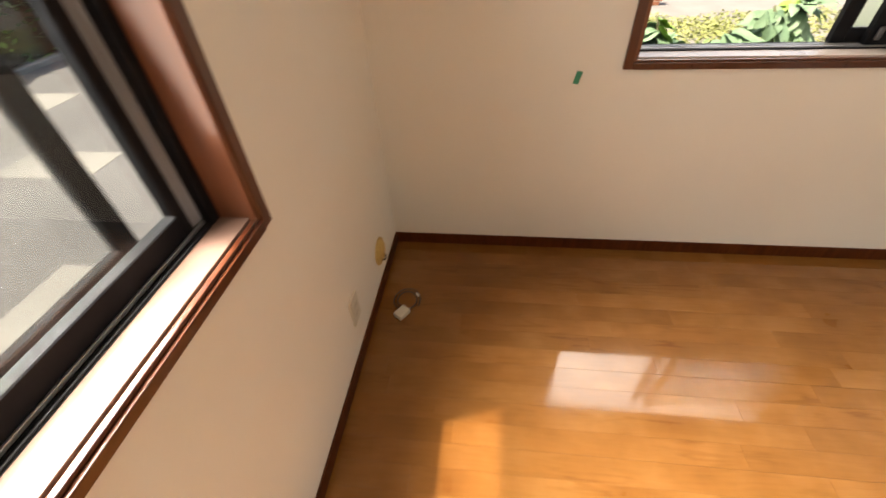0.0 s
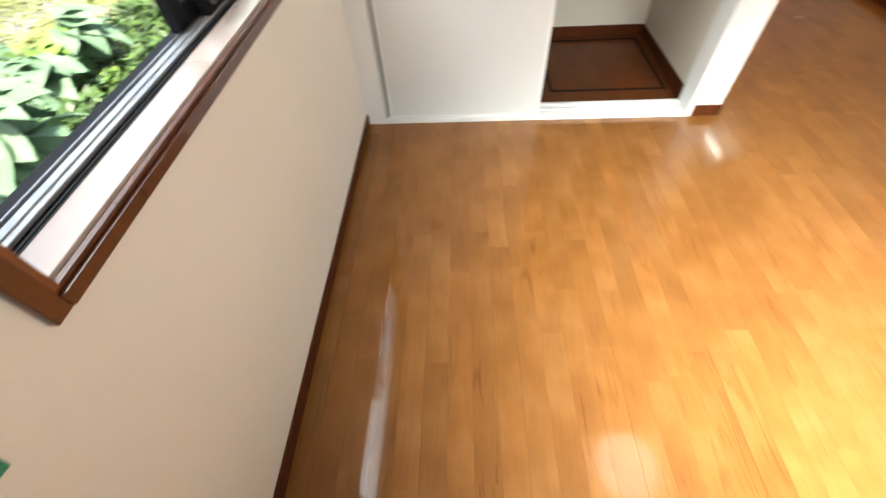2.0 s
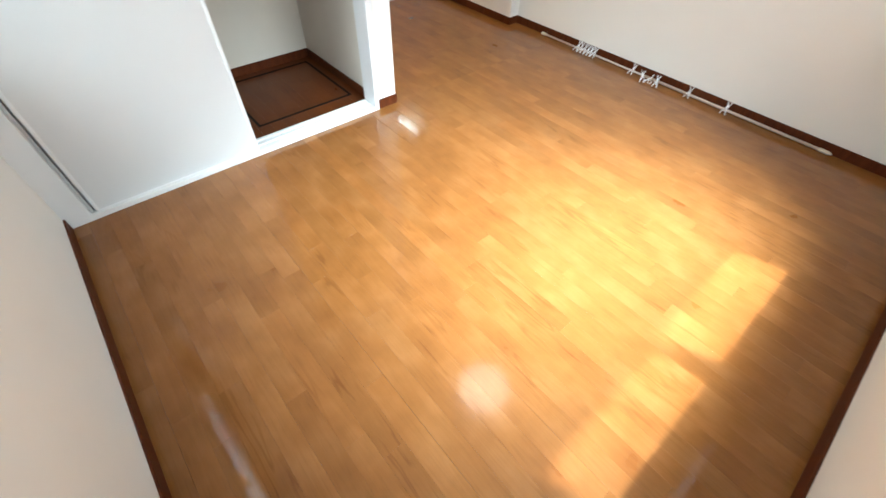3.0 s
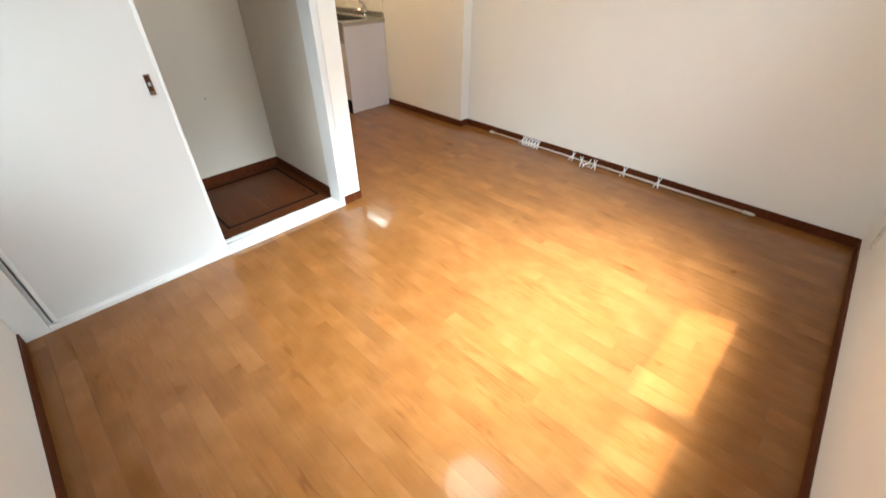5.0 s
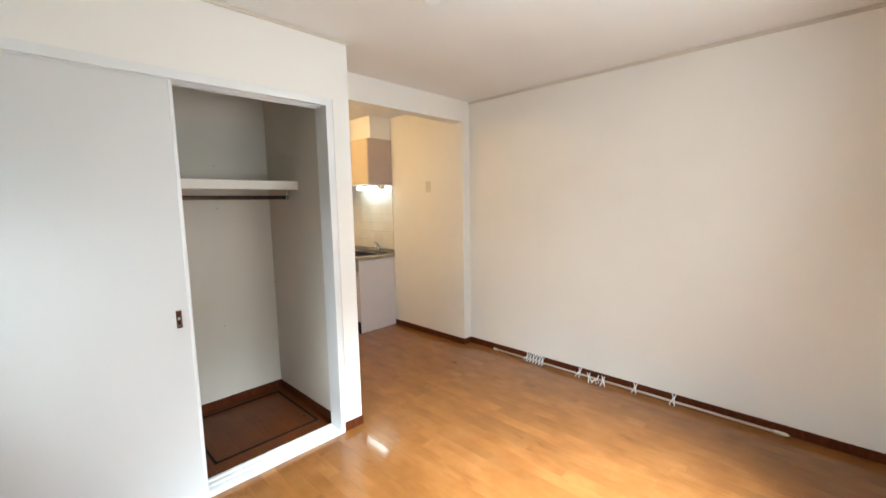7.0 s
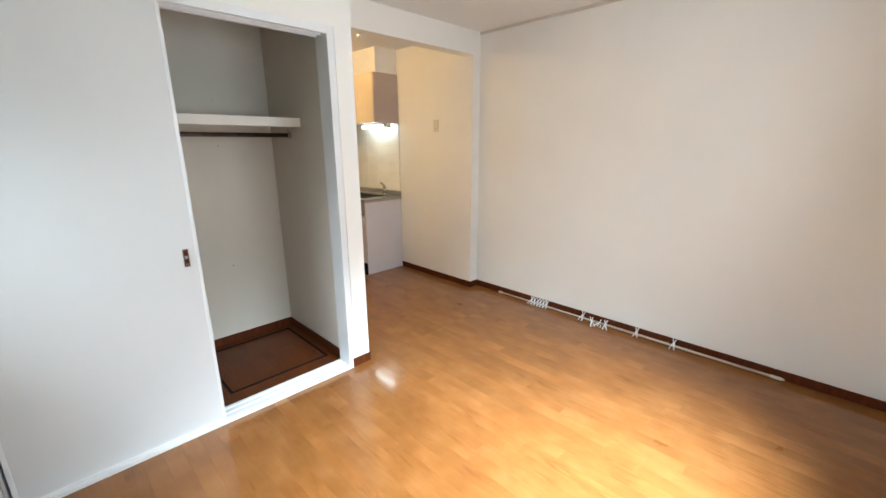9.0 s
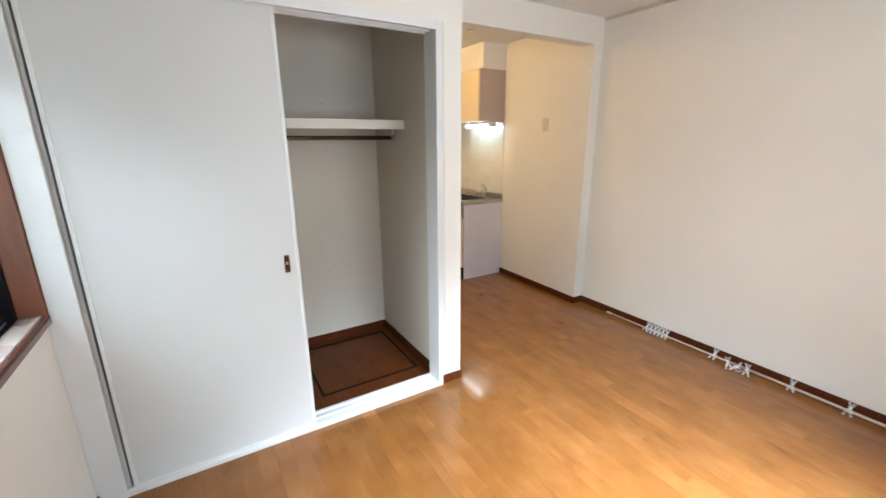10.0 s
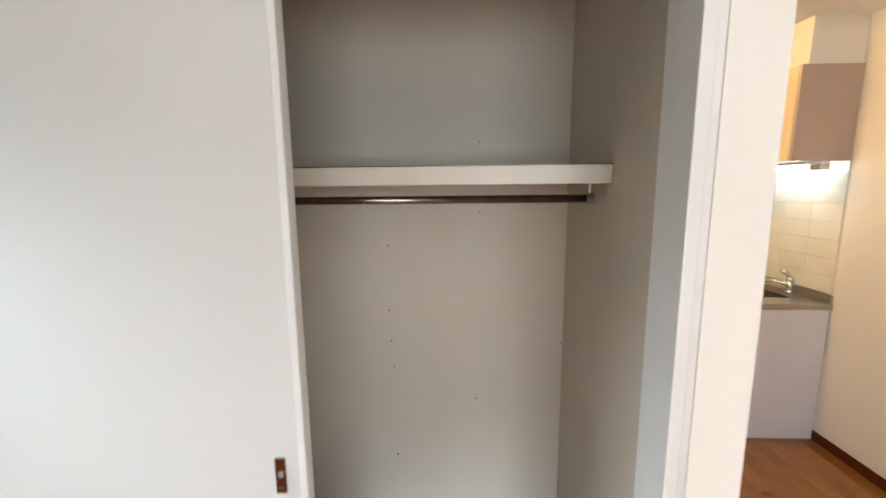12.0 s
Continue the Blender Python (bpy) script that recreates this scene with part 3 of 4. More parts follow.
# floor hatch: four cut gaps with a dark seal
hatch = thing("floor_hatch", (1.323, 3.135, 0), "brown wooden underfloor hatch with black seal set in closet floor", "floor hatch")
hx, hy = 0.305, 0.295
w = 0.015
put("hatch_seal", blocks([(-hx - w, hx + w, -hy - w, -hy, -0.006, 0.0028), (-hx - w, hx + w, hy, hy + w, -0.006, 0.0028),
                          (-hx - w, -hx, -hy, hy, -0.006, 0.0028), (hx, hx + w, -hy, hy, -0.006, 0.0028)]), "seal", hatch, "black rubber seal")

for (nx, nz) in ((1.318, 0.585), (0.94, 1.29), (0.935, 1.0), (0.94, 0.86), (0.95, 0.74), (0.955, 0.3), (1.33, 1.72), (1.33, 1.43), (1.69, 0.85)):
    bm = bmesh.new()
    rod(bm, (nx, CB - 0.004, nz), (nx, CB + 0.001, nz), 0.0032, 8)
    tagged(put("wall_screw", bm, "brown"), "small brown screw head in closet back wall", "screw", "screws in closet wall")


# ---- loose and small things in the room ----
bm = blocks([(0.0, 0.0012, 0.753, 0.774, 0.792, 0.838)])
bmesh.ops.rotate(bm, cent=(0, 0.7635, 0.815), matrix=Matrix.Rotation(radians(-12), 3, "X"), verts=bm.verts)
bm.verts.ensure_lookup_table()
tagged(put("masking_tape", bm, "green_tape"), "short strip of green masking tape stuck on cream wall", "tape")


def wall_plate(name, at, turn, w, h, label, category, sockets):
    e = thing(name, at, label, category)
    e.rotation_euler = (0, 0, turn)
    put("cover_plate", blocks([(-w / 2, w / 2, 0, 0.007, -h / 2, h / 2)], 0.003, 2), "plastic", e)
    put("inner_module", blocks([(-w / 2 + 0.018, w / 2 - 0.018, 0.007, 0.009, -h / 2 + 0.022, h / 2 - 0.022)], 0.001), "plastic", e)
    for (sx, sz, sw, shh) in sockets:
        put("slot", blocks([(sx - sw, sx + sw, 0.009, 0.0095, sz - shh, sz + shh)]), "cable", e, "dark socket slot")
    return e


slots = [(-0.008, 0.02, 0.001, 0.005), (0.008, 0.02, 0.001, 0.005), (-0.008, -0.02, 0.001, 0.005), (0.008, -0.02, 0.001, 0.005)]
wall_plate("wall_socket", (0.655, 0, 0.245), 0, 0.074, 0.12, "off-white double wall socket low on cream wall by corner", "wall socket", slots)
wall_plate("wall_socket", (3.135, 0, 0.24), 0, 0.074, 0.12, "off-white wall socket low on cream wall under window", "wall socket", slots)
sw = wall_plate("light_switch", (KX, 3.515, 1.609), radians(90), 0.07, 0.12, "beige light switch on kitchen passage wall", "light switch", [(0.0, -0.025, 0.005, 0.003)])

cap = thing("cable_outlet", (0.29, 0, 0.19), "round yellowed plastic cable outlet cover on wall", "cable outlet")
bm = bmesh.new()
rod(bm, (0, 0, 0), (0, 0.006, 0), 0.062, 28)
rod(bm, (0, 0.006, 0), (0, 0.016, 0), 0.052, 28, 0.044)
put("outlet_cover", bm, "yellowed", cap)
bm = bmesh.new()
box(bm, -0.012, 0.012, 0.014, 0.020, -0.030, 0.035, 0.004, 2)
put("outlet_flap", bm, "yellowed", cap)
bm = bmesh.new()
tube(bm, [(0.02, 0.015, -0.03), (0.005, 0.022, -0.045), (-0.02, 0.02, -0.055), (-0.035, 0.012, -0.05)], 0.003)
put("cable_stub", bm, "cable", cap, "short dark cable end", smooth=True)

ad = thing("coiled_cable", (0.42, 0.11, 0), "thin black cable coiled on floor with cream connector box", "cable")
bm = blocks([(-0.022, 0.022, -0.030, 0.030, 0.0, 0.022)], 0.004, 2)
bmesh.ops.rotate(bm, cent=(0, 0, 0), matrix=Matrix.Rotation(radians(55), 3, "Z"), verts=bm.verts)
bmesh.ops.translate(bm, verts=bm.verts, vec=(0.055, 0.005, 0))
put("connector_box", bm, "plastic", ad, "cream plastic connector box")
pts = []
for i in range(64):
    a = i / 63 * math.tau * 1.75 + 1.2
    r = 0.062 - 0.026 * (i / 63)
    pts.append((-0.02 + r * math.cos(a) * 1.1, 0.01 + r * math.sin(a), 0.004 + 0.006 * abs(math.sin(i * 0.17))))
bm = bmesh.new()
tube(bm, pts, 0.0028)
put("cable_coil", bm, "cable", ad, smooth=True)
bm = bmesh.new()
rod(bm, (-0.06, 0.05, 0.008), (-0.045, 0.062, 0.008), 0.005, 8)
put("cable_clip", bm, "white_plastic", ad, "small pale clip")

# tension rod on the floor along the east wall, with its rings
rx = W - 0.026
tr = thing("curtain_rod", (rx, 0, 0.0125), "thin pale tension curtain rod lying on floor along wall", "curtain rod")
bm = bmesh.new()
rod(bm, (0, 0.58, 0), (0, 1.75, 0), 0.0085, 14)
put("outer_tube", bm, "rod_paint", tr, smooth=True)
bm = bmesh.new()
rod(bm, (0, 1.75, 0), (0, 2.68, 0), 0.0068, 14)
put("inner_tube", bm, "rod_paint", tr, smooth=True)
bm = bmesh.new()
rod(bm, (0, 0.515, 0), (0, 0.535, 0), 0.004, 14, 0.0115)
rod(bm, (0, 0.535, 0), (0, 0.585, 0), 0.0115, 14)
put("end_cap", bm, "plastic", tr, "grey-white plastic end cap")
bm = bmesh.new()
rod(bm, (0, 2.675, 0), (0, 2.715, 0), 0.0115, 14)
put("end_cap", bm, "plastic", tr, "grey-white plastic end cap")


def curtain_clip():
    e = thing("curtain_ring", (rx, 0, 0.0125), "white plastic curtain ring clipped on rod", "curtain ring", "curtain rings on the rod")
    bm = bmesh.new()
    ring = [(0.0125 * math.cos(a) - 0.001, 0, 0.0125 * math.sin(a)) for a in [k * math.tau / 14 for k in range(15)]]
    tube(bm, ring, 0.0022, 6)
    put("ring", bm, "white_plastic", e, smooth=True)
    bm = bmesh.new()
    for s in (-1, 1):
        tube(bm, [(0.0, s * 0.002, 0.024), (-0.020, s * 0.007, 0.014), (-0.034, s * 0.013, 0.000), (-0.046, s * 0.016, -0.009)], 0.0036, 6)
        tube(bm, [(0.0, s * 0.002, 0.024), (0.004, s * 0.007, 0.038), (0.008, s * 0.012, 0.052)], 0.0036, 6)
    tube(bm, [(0.0, -0.006, 0.023), (-0.002, 0, 0.026), (0.0, 0.006, 0.023)], 0.005, 6)
    put("clip", bm, "white_plastic", e, smooth=True)
    return e


ring0 = curtain_clip()
ring0.location.y = 1.14
spots = [1.40, 1.835] + [2.18 + 0.031 * k for k in range(6)]
for i, yy in enumerate(spots):
    copy_thing(ring0, pose(rx, yy, 0.0125, 0, random.uniform(-8, 8), random.uniform(-12, 12)))
for xx, yy, rz in ((rx - 0.055, 1.735, 40), (rx - 0.06, 1.665, -75), (rx - 0.04, 1.625, 15)):
    loose = copy_thing(ring0, pose(xx, yy, 0.0150, 0, 0, rz))
    loose["label"] = "loose white plastic curtain ring lying on floor"

# ---- kitchen corner ----
KF = 4.115
unit = thing("sink_unit", (0, 0, 0), "pale grey kitchen sink unit with stainless steel top", "sink unit")
put("end_panel", blocks([(2.885, KX - 0.002, KF, KF + 0.018, 0.0, 0.815)], 0.001), "unit_panel", unit)
put("cabinet_body", blocks([(2.885, KX - 0.002, KF + 0.0185, 5.3, 0.09, 0.66)], 0.001), "unit_panel", unit)
put("toe_kick", blocks([(2.873, 2.884, KF + 0.004, 5.3, 0.0, 0.13)]), "black", unit, "black toe kick")
sx0, sx1, sy0, sy1 = 2.96, 3.255, 4.24, 4.86
bx0, bx1 = 2.868, KX - 0.001
put("worktop", blocks([(bx0, sx0, KF - 0.012, 5.3, 0.815, 0.85), (sx1, bx1, KF - 0.012, 5.3, 0.815, 0.85),
                       (sx0, sx1, KF - 0.012, sy0, 0.815, 0.85), (sx0, sx1, sy1, 5.3, 0.815, 0.85)]), "steel", unit, "stainless steel worktop")
put("upstand", blocks([(KX - 0.016, KX - 0.001, KF - 0.010, 5.3, 0.8505, 0.900)], 0.002), "steel", unit, "stainless steel upstand")
put("basin", blocks([(sx0 - 0.002, sx0, sy0, sy1, 0.68, 0.848), (sx1, sx1 + 0.002, sy0, sy1, 0.68, 0.848),
                     (sx0, sx1, sy0 - 0.002, sy0, 0.68, 0.848), (sx0, sx1, sy1, sy1 + 0.002, 0.68, 0.848), (sx0, sx1, sy0, sy1, 0.676, 0.68)]), "steel", unit, "stainless steel basin")

tap = thing("mixer_tap", (3.338, 4.36, 0.85), "chrome single-lever kitchen mixer tap behind sink", "tap")
bm = bmesh.new()
rod(bm, (0, 0, 0), (0, 0, 0.012), 0.027, 20)
rod(bm, (0, 0, 0.012), (0, 0, 0.075), 0.019, 20, 0.022)
rod(bm, (0, 0, 0.075), (0, 0, 0.098), 0.022, 20, 0.018)
put("tap_body", bm, "chrome", tap, smooth=True)
bm = bmesh.new()
tube(bm, [(0, 0, 0.05), (-0.03, 0.03, 0.058), (-0.055, 0.065, 0.060), (-0.07, 0.09, 0.054), (-0.072, 0.094, 0.042)], 0.0115, 10)
put("spout", bm, "chrome", tap, smooth=True)
bm = bmesh.new()
tube(bm, [(0, 0, 0.092), (-0.015, 0.0, 0.115), (-0.035, 0.003, 0.132), (-0.052, 0.005, 0.138)], 0.013, 8)
put("lever", bm, "chrome", tap, smooth=True)

wc = thing("wall_cabinet", (0, 0, 0), "taupe and beige kitchen wall cabinet above sink", "wall cabinet")
put("end_panel", blocks([(3.062, KX - 0.002, KF, KF + 0.018, 1.656, 2.157)], 0.001), "cab_end", wc, "taupe laminate end panel")
put("cabinet_body", blocks([(3.078, KX - 0.002, KF + 0.0185, 5.3, 1.66, 2.155)]), "cab_end", wc)
for k in range(3):
    y0 = KF + 0.02 + k * 0.39
    put("cabinet_door", blocks([(3.060, 3.077, y0, y0 + 0.387, 1.657, 2.156)], 0.0015), "cab_door", wc, "beige laminate door")
structure("cabinet_filler", [(3.105, KX, KF + 0.012, 5.3, 2.158, H)], "paper")

lamp = thing("under_cabinet_lamp", (0, 0, 0), "lit white fluorescent lamp under kitchen wall cabinet", "lamp")
put("lamp_housing", blocks([(3.225, 3.275, 4.02 + 0.10, 4.62, 1.638, 1.655)], 0.003, 2), "white_plastic", lamp)
put("lamp_end", blocks([(3.222, 3.278, KF + 0.003, 4.19, 1.606, 1.638)], 0.006, 2), "plastic", lamp, "cream plastic lamp end")
bm = bmesh.new()
rod(bm, (3.25, 4.191, 1.621), (3.25, 4.61, 1.621), 0.016, 18)
put("lamp_tube", bm, "tube", lamp, "glowing white tube", smooth=True)

det = thing("ceiling_sensor", (2.71, 3.77, H), "small round white fitting on kitchen ceiling", "ceiling fitting")
bm = bmesh.new()
rod(bm, (0, 0, -0.012), (0, 0, 0), 0.05, 24)
rod(bm, (0, 0, -0.035), (0, 0, -0.012), 0.03, 24, 0.044)
put("sensor_body", bm, "white_plastic", det)

rl = thing("room_ceiling_lamp", (1.78, 1.36, H), "large round white ceiling lamp, lit, in the main room", "ceiling lamp")
bm = bmesh.new()
rod(bm, (0, 0, -0.03), (0, 0, 0), 0.20, 40)
put("lamp_base", bm, "white_plastic", rl)
bm = bmesh.new()
bmesh.ops.create_uvsphere(bm, u_segments=40, v_segments=16, radius=0.235, matrix=Matrix.Translation((0, 0, -0.055)) @ Matrix.Diagonal((1, 1, 0.2, 1)))
put("diffuser", bm, "room_lamp", rl, "glowing white domed diffuser", smooth=True)

sd = thing("ceiling_alarm", (1.78, 1.80, H), "small round off-white alarm on ceiling beside the lamp", "smoke alarm")
bm = bmesh.new()
rod(bm, (0, 0, -0.014), (0, 0, 0), 0.052, 28)
put("alarm_base", bm, "plastic", sd)
bm = bmesh.new()
rod(bm, (0, 0, -0.042), (0, 0, -0.014), 0.034, 28, 0.044)
put("alarm_body", bm, "white_plastic", sd)
put("alarm_slot", blocks([(-0.018, 0.018, -0.046, -0.036, -0.030, -0.026)]), "cable", sd, "dark slot")

kl = thing("kitchen_ceiling_lamp", (2.15, 4.2, H), "round kitchen ceiling lamp with warm glowing diffuser", "ceiling lamp")
bm = bmesh.new()
rod(bm, (0, 0, -0.02), (0, 0, 0), 0.10, 24)
put("lamp_base", bm, "white_plastic", kl)
bm = bmesh.new()
bmesh.ops.create_uvsphere(bm, u_segments=24, v_segments=12, radius=0.13, matrix=Matrix.Translation((0, 0, -0.07)) @ Matrix.Diagonal((1, 1, 0.5, 1)))
put("diffuser", bm, "warm_lamp", kl, smooth=True)


# ---- outdoors ----
G = -0.5
structure("ground", [(-600, 600, -600, 600, G - 0.4, G - 0.05)], "concrete")
structure("pavement", [(-8.5, -0.17, -0.1, KN, G - 0.05, G - 0.02)], "concrete")
structure("road", [(-30, 30, -6.6, -0.171, G - 0.05, G)], "asphalt")
structure("far_kerb", [(-30, 30, -6.75, -6.605, G - 0.05, G + 0.08)], "concrete", 0.01)
structure("planting_bed", [(-3.4, -0.18, 0.2, 4.4, G - 0.02, G + 0.05)], "soil")


def leaf_cloud(name, mat, count, place, size, label, category, seed):
    """Many small folded leaves as one mesh."""
    rnd = random.Random(seed)
    vs, fs = [], []
    for _ in range(count):
        p, up = place(rnd)
        s = size * rnd.uniform(0.6, 1.3)
        a, tilt = rnd.uniform(0, math.tau), rnd.uniform(-0.5, 0.9)
        d = Vector((math.cos(a) * math.cos(tilt), math.sin(a) * math.cos(tilt), math.sin(tilt)))
        side = d.cross(Vector((rnd.uniform(-0.4, 0.4), rnd.uniform(-0.4, 0.4), 1))).normalized() * s * 0.3
        p = Vector(p)
        b = len(vs)
        vs += [p, p + d * s * 0.5 + side, p + d * s, p + d * s * 0.5 - side]
        fs.append((b, b + 1, b + 2, b + 3))
    me = bpy.data.meshes.new(name)
    me.from_pydata([tuple(v) for v in vs], [], fs)
    me.materials.append(M[mat])
    return tagged(new(name, me), label, category, kind="stuff")


def hedge_place(rnd):
    x, y = rnd.uniform(-3.3, -1.5), rnd.uniform(0.5, 5.4)
    top = 0.30 + 0.09 * noise.noise((x * 2, y * 2, 0)) - 0.10 * max(0, (x + 1.75)) * 4
    return (x, y, top - abs(rnd.gauss(0, 0.035))), 1


leaf_cloud("lime_hedge", "hedge_leaf", 34000, hedge_place, 0.034, "dense lime green clipped hedge in sun outside window", "hedge", 3)


def shrub_place(rnd):
    x, y = rnd.uniform(-1.55, -0.22), rnd.uniform(0.5, 3.4)
    top = 0.44 + 0.18 * noise.noise((x * 3, y * 3, 5)) + 0.06 * noise.noise((x * 9, y * 9, 5))
    return (x, y, top - abs(rnd.gauss(0, 0.15))), 1


leaf_cloud("low_shrub", "shrub_leaf", 24000, shrub_place, 0.05, "low green shrub with small leaves under window", "shrub", 4)


def big_leaf_mesh(length, mat, lobes):
    """A broad leaf of pointed, drooping lobes that spread from the stalk."""
    bm = bmesh.new()
    for k in range(lobes):
        turn = (k - (lobes - 1) / 2) * 0.55
        reach = length * (1 - 0.16 * abs(k - (lobes - 1) / 2))
        rows = []
        for i in range(8):
            t = i / 7
            w = reach * 0.27 * math.sin(math.pi * min(1, t * 0.9 + 0.1)) ** 0.8
            z = -0.32 * reach * t * t + 0.012 * math.sin(t * 7 + k) - 0.001 * k
            row = []
            for q in (-1, 0, 1):
                x, y = q * w, t * reach
                row.append(bm.verts.new((x * math.cos(turn) + y * math.sin(turn), y * math.cos(turn) - x * math.sin(turn), z + abs(q) * w * 0.3)))
            rows.append(row)
        for u, v in zip(rows, rows[1:]):
            for j in range(2):
                bm.faces.new((u[j], u[j + 1], v[j + 1], v[j]))
    me = bpy.data.meshes.new("leaf")
    bm.to_mesh(me)
    bm.free()
    me.materials.append(M[mat])
    for p in me.polygons:
        p.use_smooth = True
    return me


leaf_meshes = [big_leaf_mesh(0.24, "big_leaf", 5), big_leaf_mesh(0.19, "big_leaf", 3), big_leaf_mesh(0.27, "big_leaf", 5), big_leaf_mesh(0.17, "young_leaf", 3)]


def leafy_plant(at, height, stems, seed, spread):
    rnd = random.Random(seed)
    e = thing("broad_leaf_plant", at, "large-leaved blue-green garden plant outside window", "plant")
    for _ in range(stems):
        a = rnd.uniform(0, math.tau)
        tip = Vector((math.cos(a) * spread * rnd.uniform(0.3, 1), math.sin(a) * spread * rnd.uniform(0.3, 1), height * rnd.uniform(0.7, 1.05)))
        pts = [Vector((0, 0, 0)), tip * 0.35 + Vector((0, 0, height * 0.12)), tip * 0.7 + Vector((0, 0, height * 0.1)), tip]
        bm = bmesh.new()
        tube(bm, pts, 0.008, 6)
        put("stem", bm, "stem", e, smooth=True)
        for k in range(rnd.randint(6, 8)):
            ob = new("leaf", rnd.choice(leaf_meshes))
            ob.parent = e
            base = pts[2].lerp(pts[3], rnd.uniform(0.2, 1))
            ob.matrix_local = Matrix.Translation(base) @ Euler((rnd.uniform(-0.7, 0.35), rnd.uniform(-0.4, 0.4), rnd.uniform(0, math.tau))).to_matrix().to_4x4()
    return e


leafy_plant((-1.15, 1.6, G + 0.05), 1.2, 8, 1, 0.42)
leafy_plant((-1.5, 2.5, G + 0.05), 1.2, 8, 2, 0.45)

# low brick edging and a parked car beyond the hedge
bw = tagged(new("brick_planter"), "low orange brick planter wall beyond hedge", "planter")
bw.location = (-7.9, 1.2, G - 0.02)
put("mortar", blocks([(0.01, 0.19, 0.0, 2.35, 0, 0.40)]), "grout", bw)
bm = bmesh.new()
for r in range(6):
    for k in range(11):
        y = k * 0.215 + (0.107 if r % 2 else 0)
        box(bm, 0, 0.2, y, min(y + 0.205, 2.4), 0.005 + r * 0.067, 0.062 + r * 0.067, 0.004)
put("brick_courses", bm, "brick", bw)


def parked_car(at, turn):
    e = thing("parked_car", at, "white compact car parked beyond hedge", "car")
    e.rotation_euler = (0, 0, turn)
    prof = [(-1.9, 0.25), (-1.95, 0.55), (-1.85, 0.85), (-1.15, 0.98), (-0.6, 1.42), (0.9, 1.46), (1.65, 1.0), (1.9, 0.9), (1.95, 0.5), (1.88, 0.25)]
    bm = bmesh.new()
    sides = []
    for y in (-0.78, -0.70, 0.70, 0.78):
        inset = 0.0 if abs(y) > 0.75 else 0.03
        sides.append([bm.verts.new((x * (1 + inset * 0.3), y * (1 - 0.12 * max(0, z - 0.9)), z + inset)) for x, z in prof])
    for s, t in zip(sides, sides[1:]):
        for k in range(len(prof)):
            bm.faces.new((s[k], s[(k + 1) % len(prof)], t[(k + 1) % len(prof)], t[k]))
    bm.faces.new(sides[0])
    bm.faces.new(sides[-1][::-1])
    put("body", bm, "car_paint", e)
    for x in (-1.2, 1.2):
        for s in (-1, 1):
            bm = bmesh.new()
            rod(bm, (x, s * 0.66, 0.3), (x, s * 0.80, 0.3), 0.3, 28)
            w = put("tyre", bm, "rubber", e)
            bm = bmesh.new()
            rod(bm, (x, s * 0.79, 0.3), (x, s * 0.812, 0.3), 0.19, 20)
            put("rim", bm, "grey_alu", w)
    for s in (-1, 1):
        put("side_window", blocks([(-0.75, 1.2, s * 0.735 - 0.006, s * 0.735 + 0.006, 1.02, 1.34)], 0.004), "black", e, "dark side window")
        put("headlight", blocks([(1.88, 1.955, s * 0.55 - 0.12, s * 0.55 + 0.12, 0.62, 0.76)], 0.02), "chrome", e)
    put("bumper", blocks([(1.86, 1.985, -0.74, 0.74, 0.28, 0.5)], 0.04, 2), "car_paint", e)
    return e


parked_car((-11.2, 6.4, G - 0.05), radians(20))


def street_hedge(rnd):
    x, y = rnd.uniform(-16, 6), rnd.uniform(-8.3, -6.9)
    top = 1.25 + 0.35 * noise.noise((x, y, 2))
    return (x, y, max(-0.45, top - abs(rnd.gauss(0, 0.7)))), 1


leaf_cloud("street_hedge", "shrub_leaf", 60000, street_hedge, 0.15, "dark green hedge along far side of street", "hedge", 8)

# Plain dark block added behind the leaves; its colour stands for their inner shade.
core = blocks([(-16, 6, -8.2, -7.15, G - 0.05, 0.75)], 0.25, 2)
tagged(put("hedge_core", core, "soil"), "plain dark block standing for shade inside the hedge across the street", "hedge", kind="stuff")

# pale paving along the house; sunlit patches of the street laid as pale slabs
structure("house_apron", [(-0.17, 6.0, -2.45, -0.172, G - 0.001, G + 0.012)], "concrete")
structure("street_marking", [(-1.75, -1.25, -4.2, -3.2, G + 0.001, G + 0.004), (-3.3, -2.6, -5.9, -5.0, G + 0.001, G + 0.004)], "concrete")

# ---- floor boards, tiles ----
STRIP, X0 = 0.0769, -0.0098


def board_mesh(x0, x1, y0, y1):
    c, d = 0.0002, 0.0002
    vs = [(x0, y0, -0.012), (x1, y0, -0.012), (x1, y1, -0.012), (x0, y1, -0.012),
          (x0, y0, -d), (x1, y0, -d), (x1, y1, -d), (x0, y1, -d),
          (x0 + c, y0 + c, 0), (x1 - c, y0 + c, 0), (x1 - c, y1 - c, 0), (x0 + c, y1 - c, 0)]
    fs = [(8, 9, 10, 11)]
    for k in range(4):
        n = (k + 1) % 4
        fs += [(k, n, 4 + n, 4 + k), (4 + k, 4 + n, 8 + n, 8 + k)]
    return vs, fs


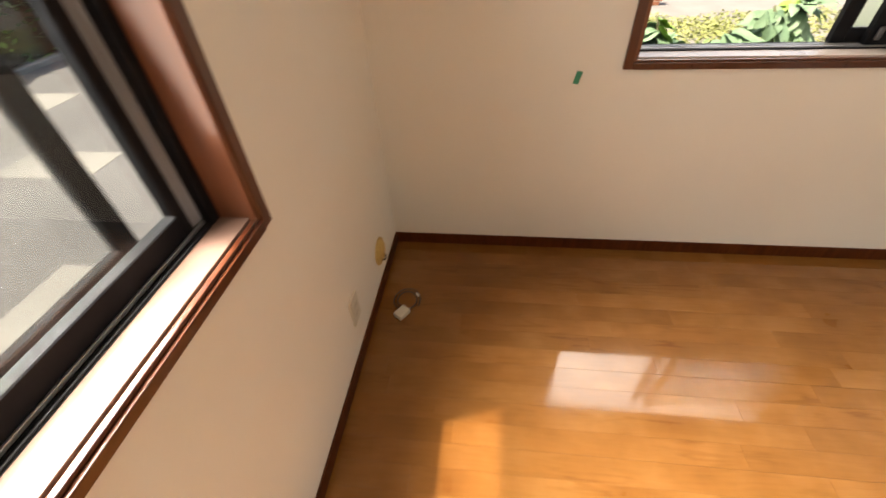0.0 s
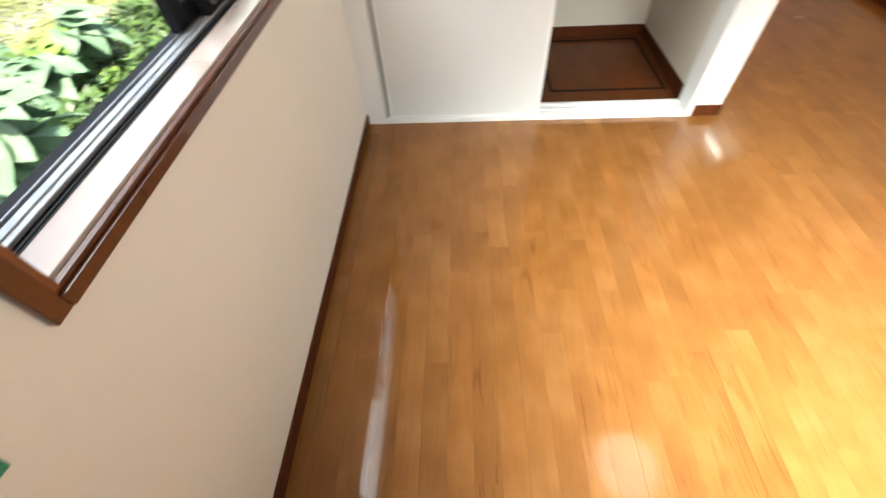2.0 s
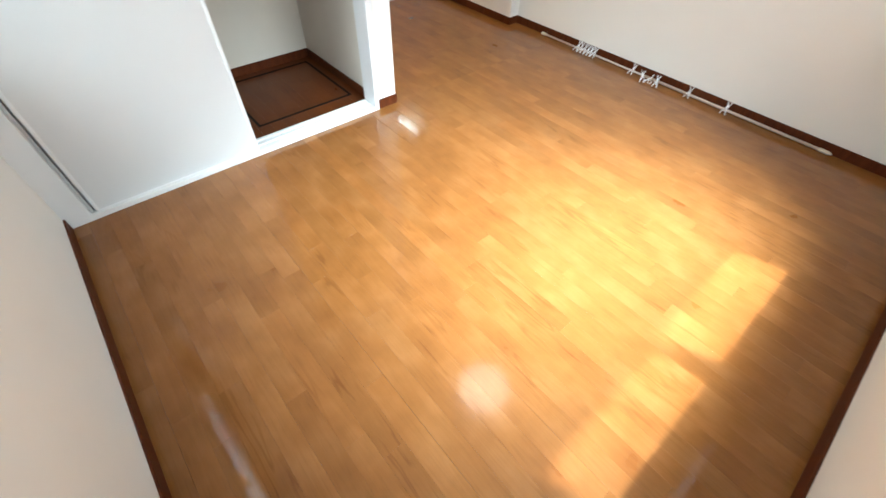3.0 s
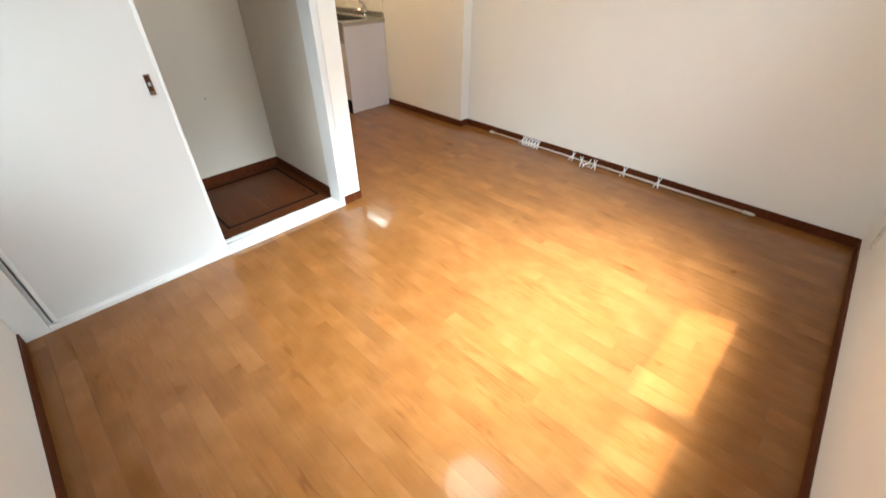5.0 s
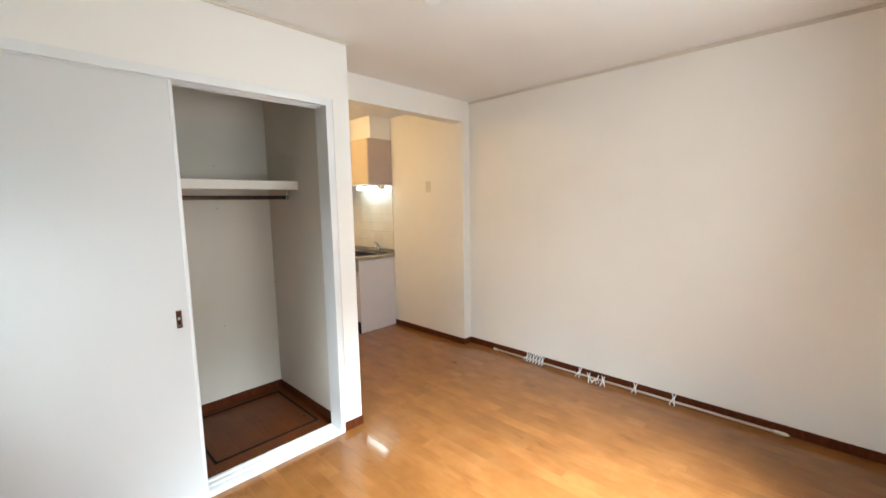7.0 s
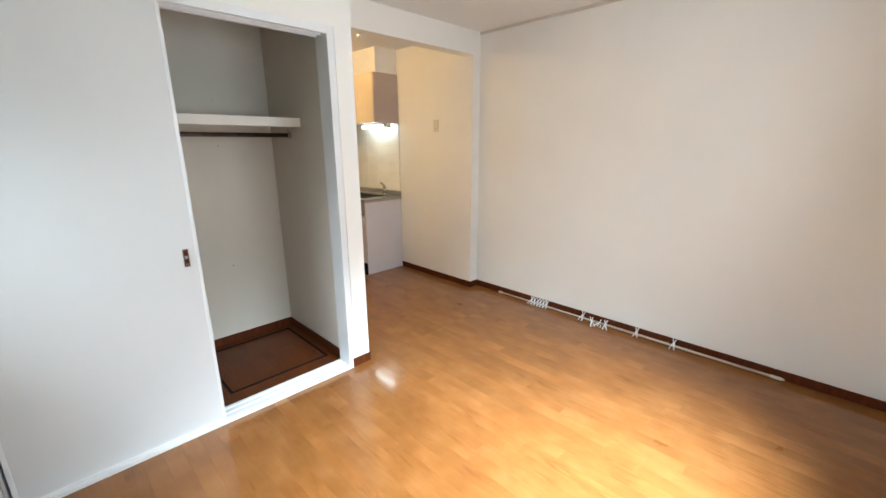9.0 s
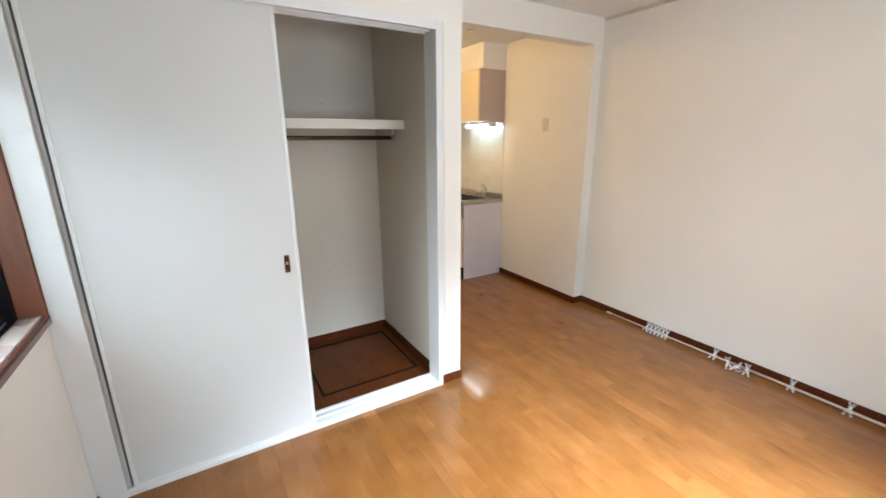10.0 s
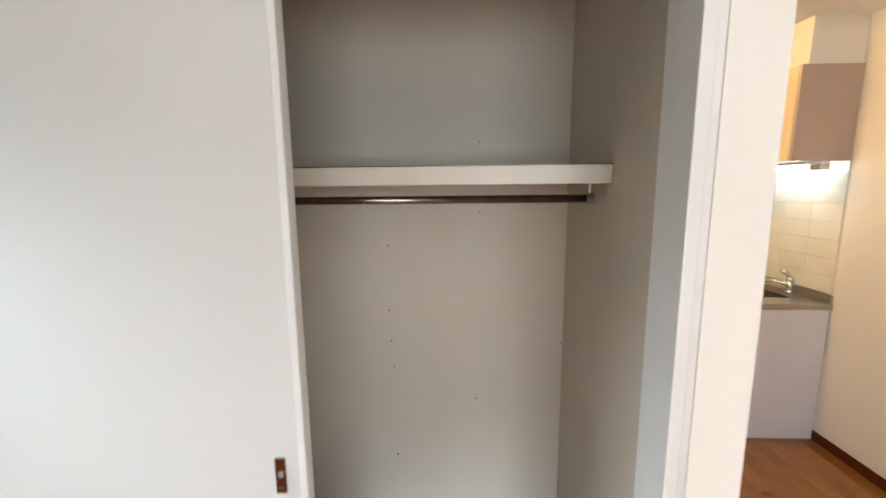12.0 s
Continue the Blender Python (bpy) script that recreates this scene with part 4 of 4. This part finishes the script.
def lay_boards(y_start, y_end, x_min, x_max, seed):
    """Rows of strips along y, as (x0, x1, y0, y1)."""
    rnd = random.Random(seed)
    out = []
    for k in range(60):
        x0, x1 = max(X0 + k * STRIP, x_min), min(X0 + (k + 1) * STRIP, x_max)
        if x1 - x0 < 0.004:
            continue
        y = y_start - rnd.uniform(0, 1.2)
        while y < y_end - 1e-6:
            step = rnd.choice((0.455, 0.606, 0.909, 0.909, 1.2, 1.5))
            a, b = max(y, y_start), min(y + step, y_end)
            if b - a > 0.01:
                out.append((x0 + (0.0004 if k % 4 == 1 else 0.0001), x1 - 0.0001, a + 0.0001, b - 0.0001))
            y += step
    return out


shared = {}
for (x0, x1, y0, y1) in lay_boards(0, L, 0, W, 11):
    key = (round(x1 - x0, 4), round(y1 - y0, 3))
    if key not in shared:
        vs, fs = board_mesh(0, x1 - x0, 0, y1 - y0)
        me = bpy.data.meshes.new("floor_board")
        me.from_pydata(vs, [], fs)
        me.materials.append(M["wood_floor"])
        shared[key] = me
    ob = new("floor_board", shared[key])
    ob.location = (x0, y0, 0)
    ob.parent = floor


def joined_boards(name, rows, mat="wood_floor"):
    vs, fs = [], []
    for r in rows:
        v, f = board_mesh(*r)
        b = len(vs)
        vs += v
        fs += [tuple(i + b for i in q) for q in f]
    me = bpy.data.meshes.new(name)
    me.from_pydata(vs, [], fs)
    me.materials.append(M[mat])
    ob = new(name, me)
    ob.parent = floor
    return tagged(ob, kind="stuff")


joined_boards("kitchen_boards", lay_boards(L, KY0, PX, W, 12) + lay_boards(KY0, KN, PX, KX, 14))
joined_boards("closet_boards", lay_boards(L, CB, 0, CX, 13), "closet_wood")

# wall tiles over the sink, with recessed joints
structure("tile_bed", [(KX - 0.003, KX, KF - 0.002, 5.3, 0.901, 1.655)], "grout")
bm = bmesh.new()
for r in range(8):
    for k in range(6):
        z0, y0 = 0.902 + r * 0.1035, KF + k * 0.2035
        z1, y1 = min(z0 + 0.1005, 1.654), min(y0 + 0.2028, 5.3)
        if z1 - z0 > 0.01 and y1 - y0 > 0.01:
            box(bm, KX - 0.008, KX - 0.0031, y0, y1, z0, z1, 0.0012)
tiles = tagged(put("wall_tiles", bm, "tile"), kind="structure")
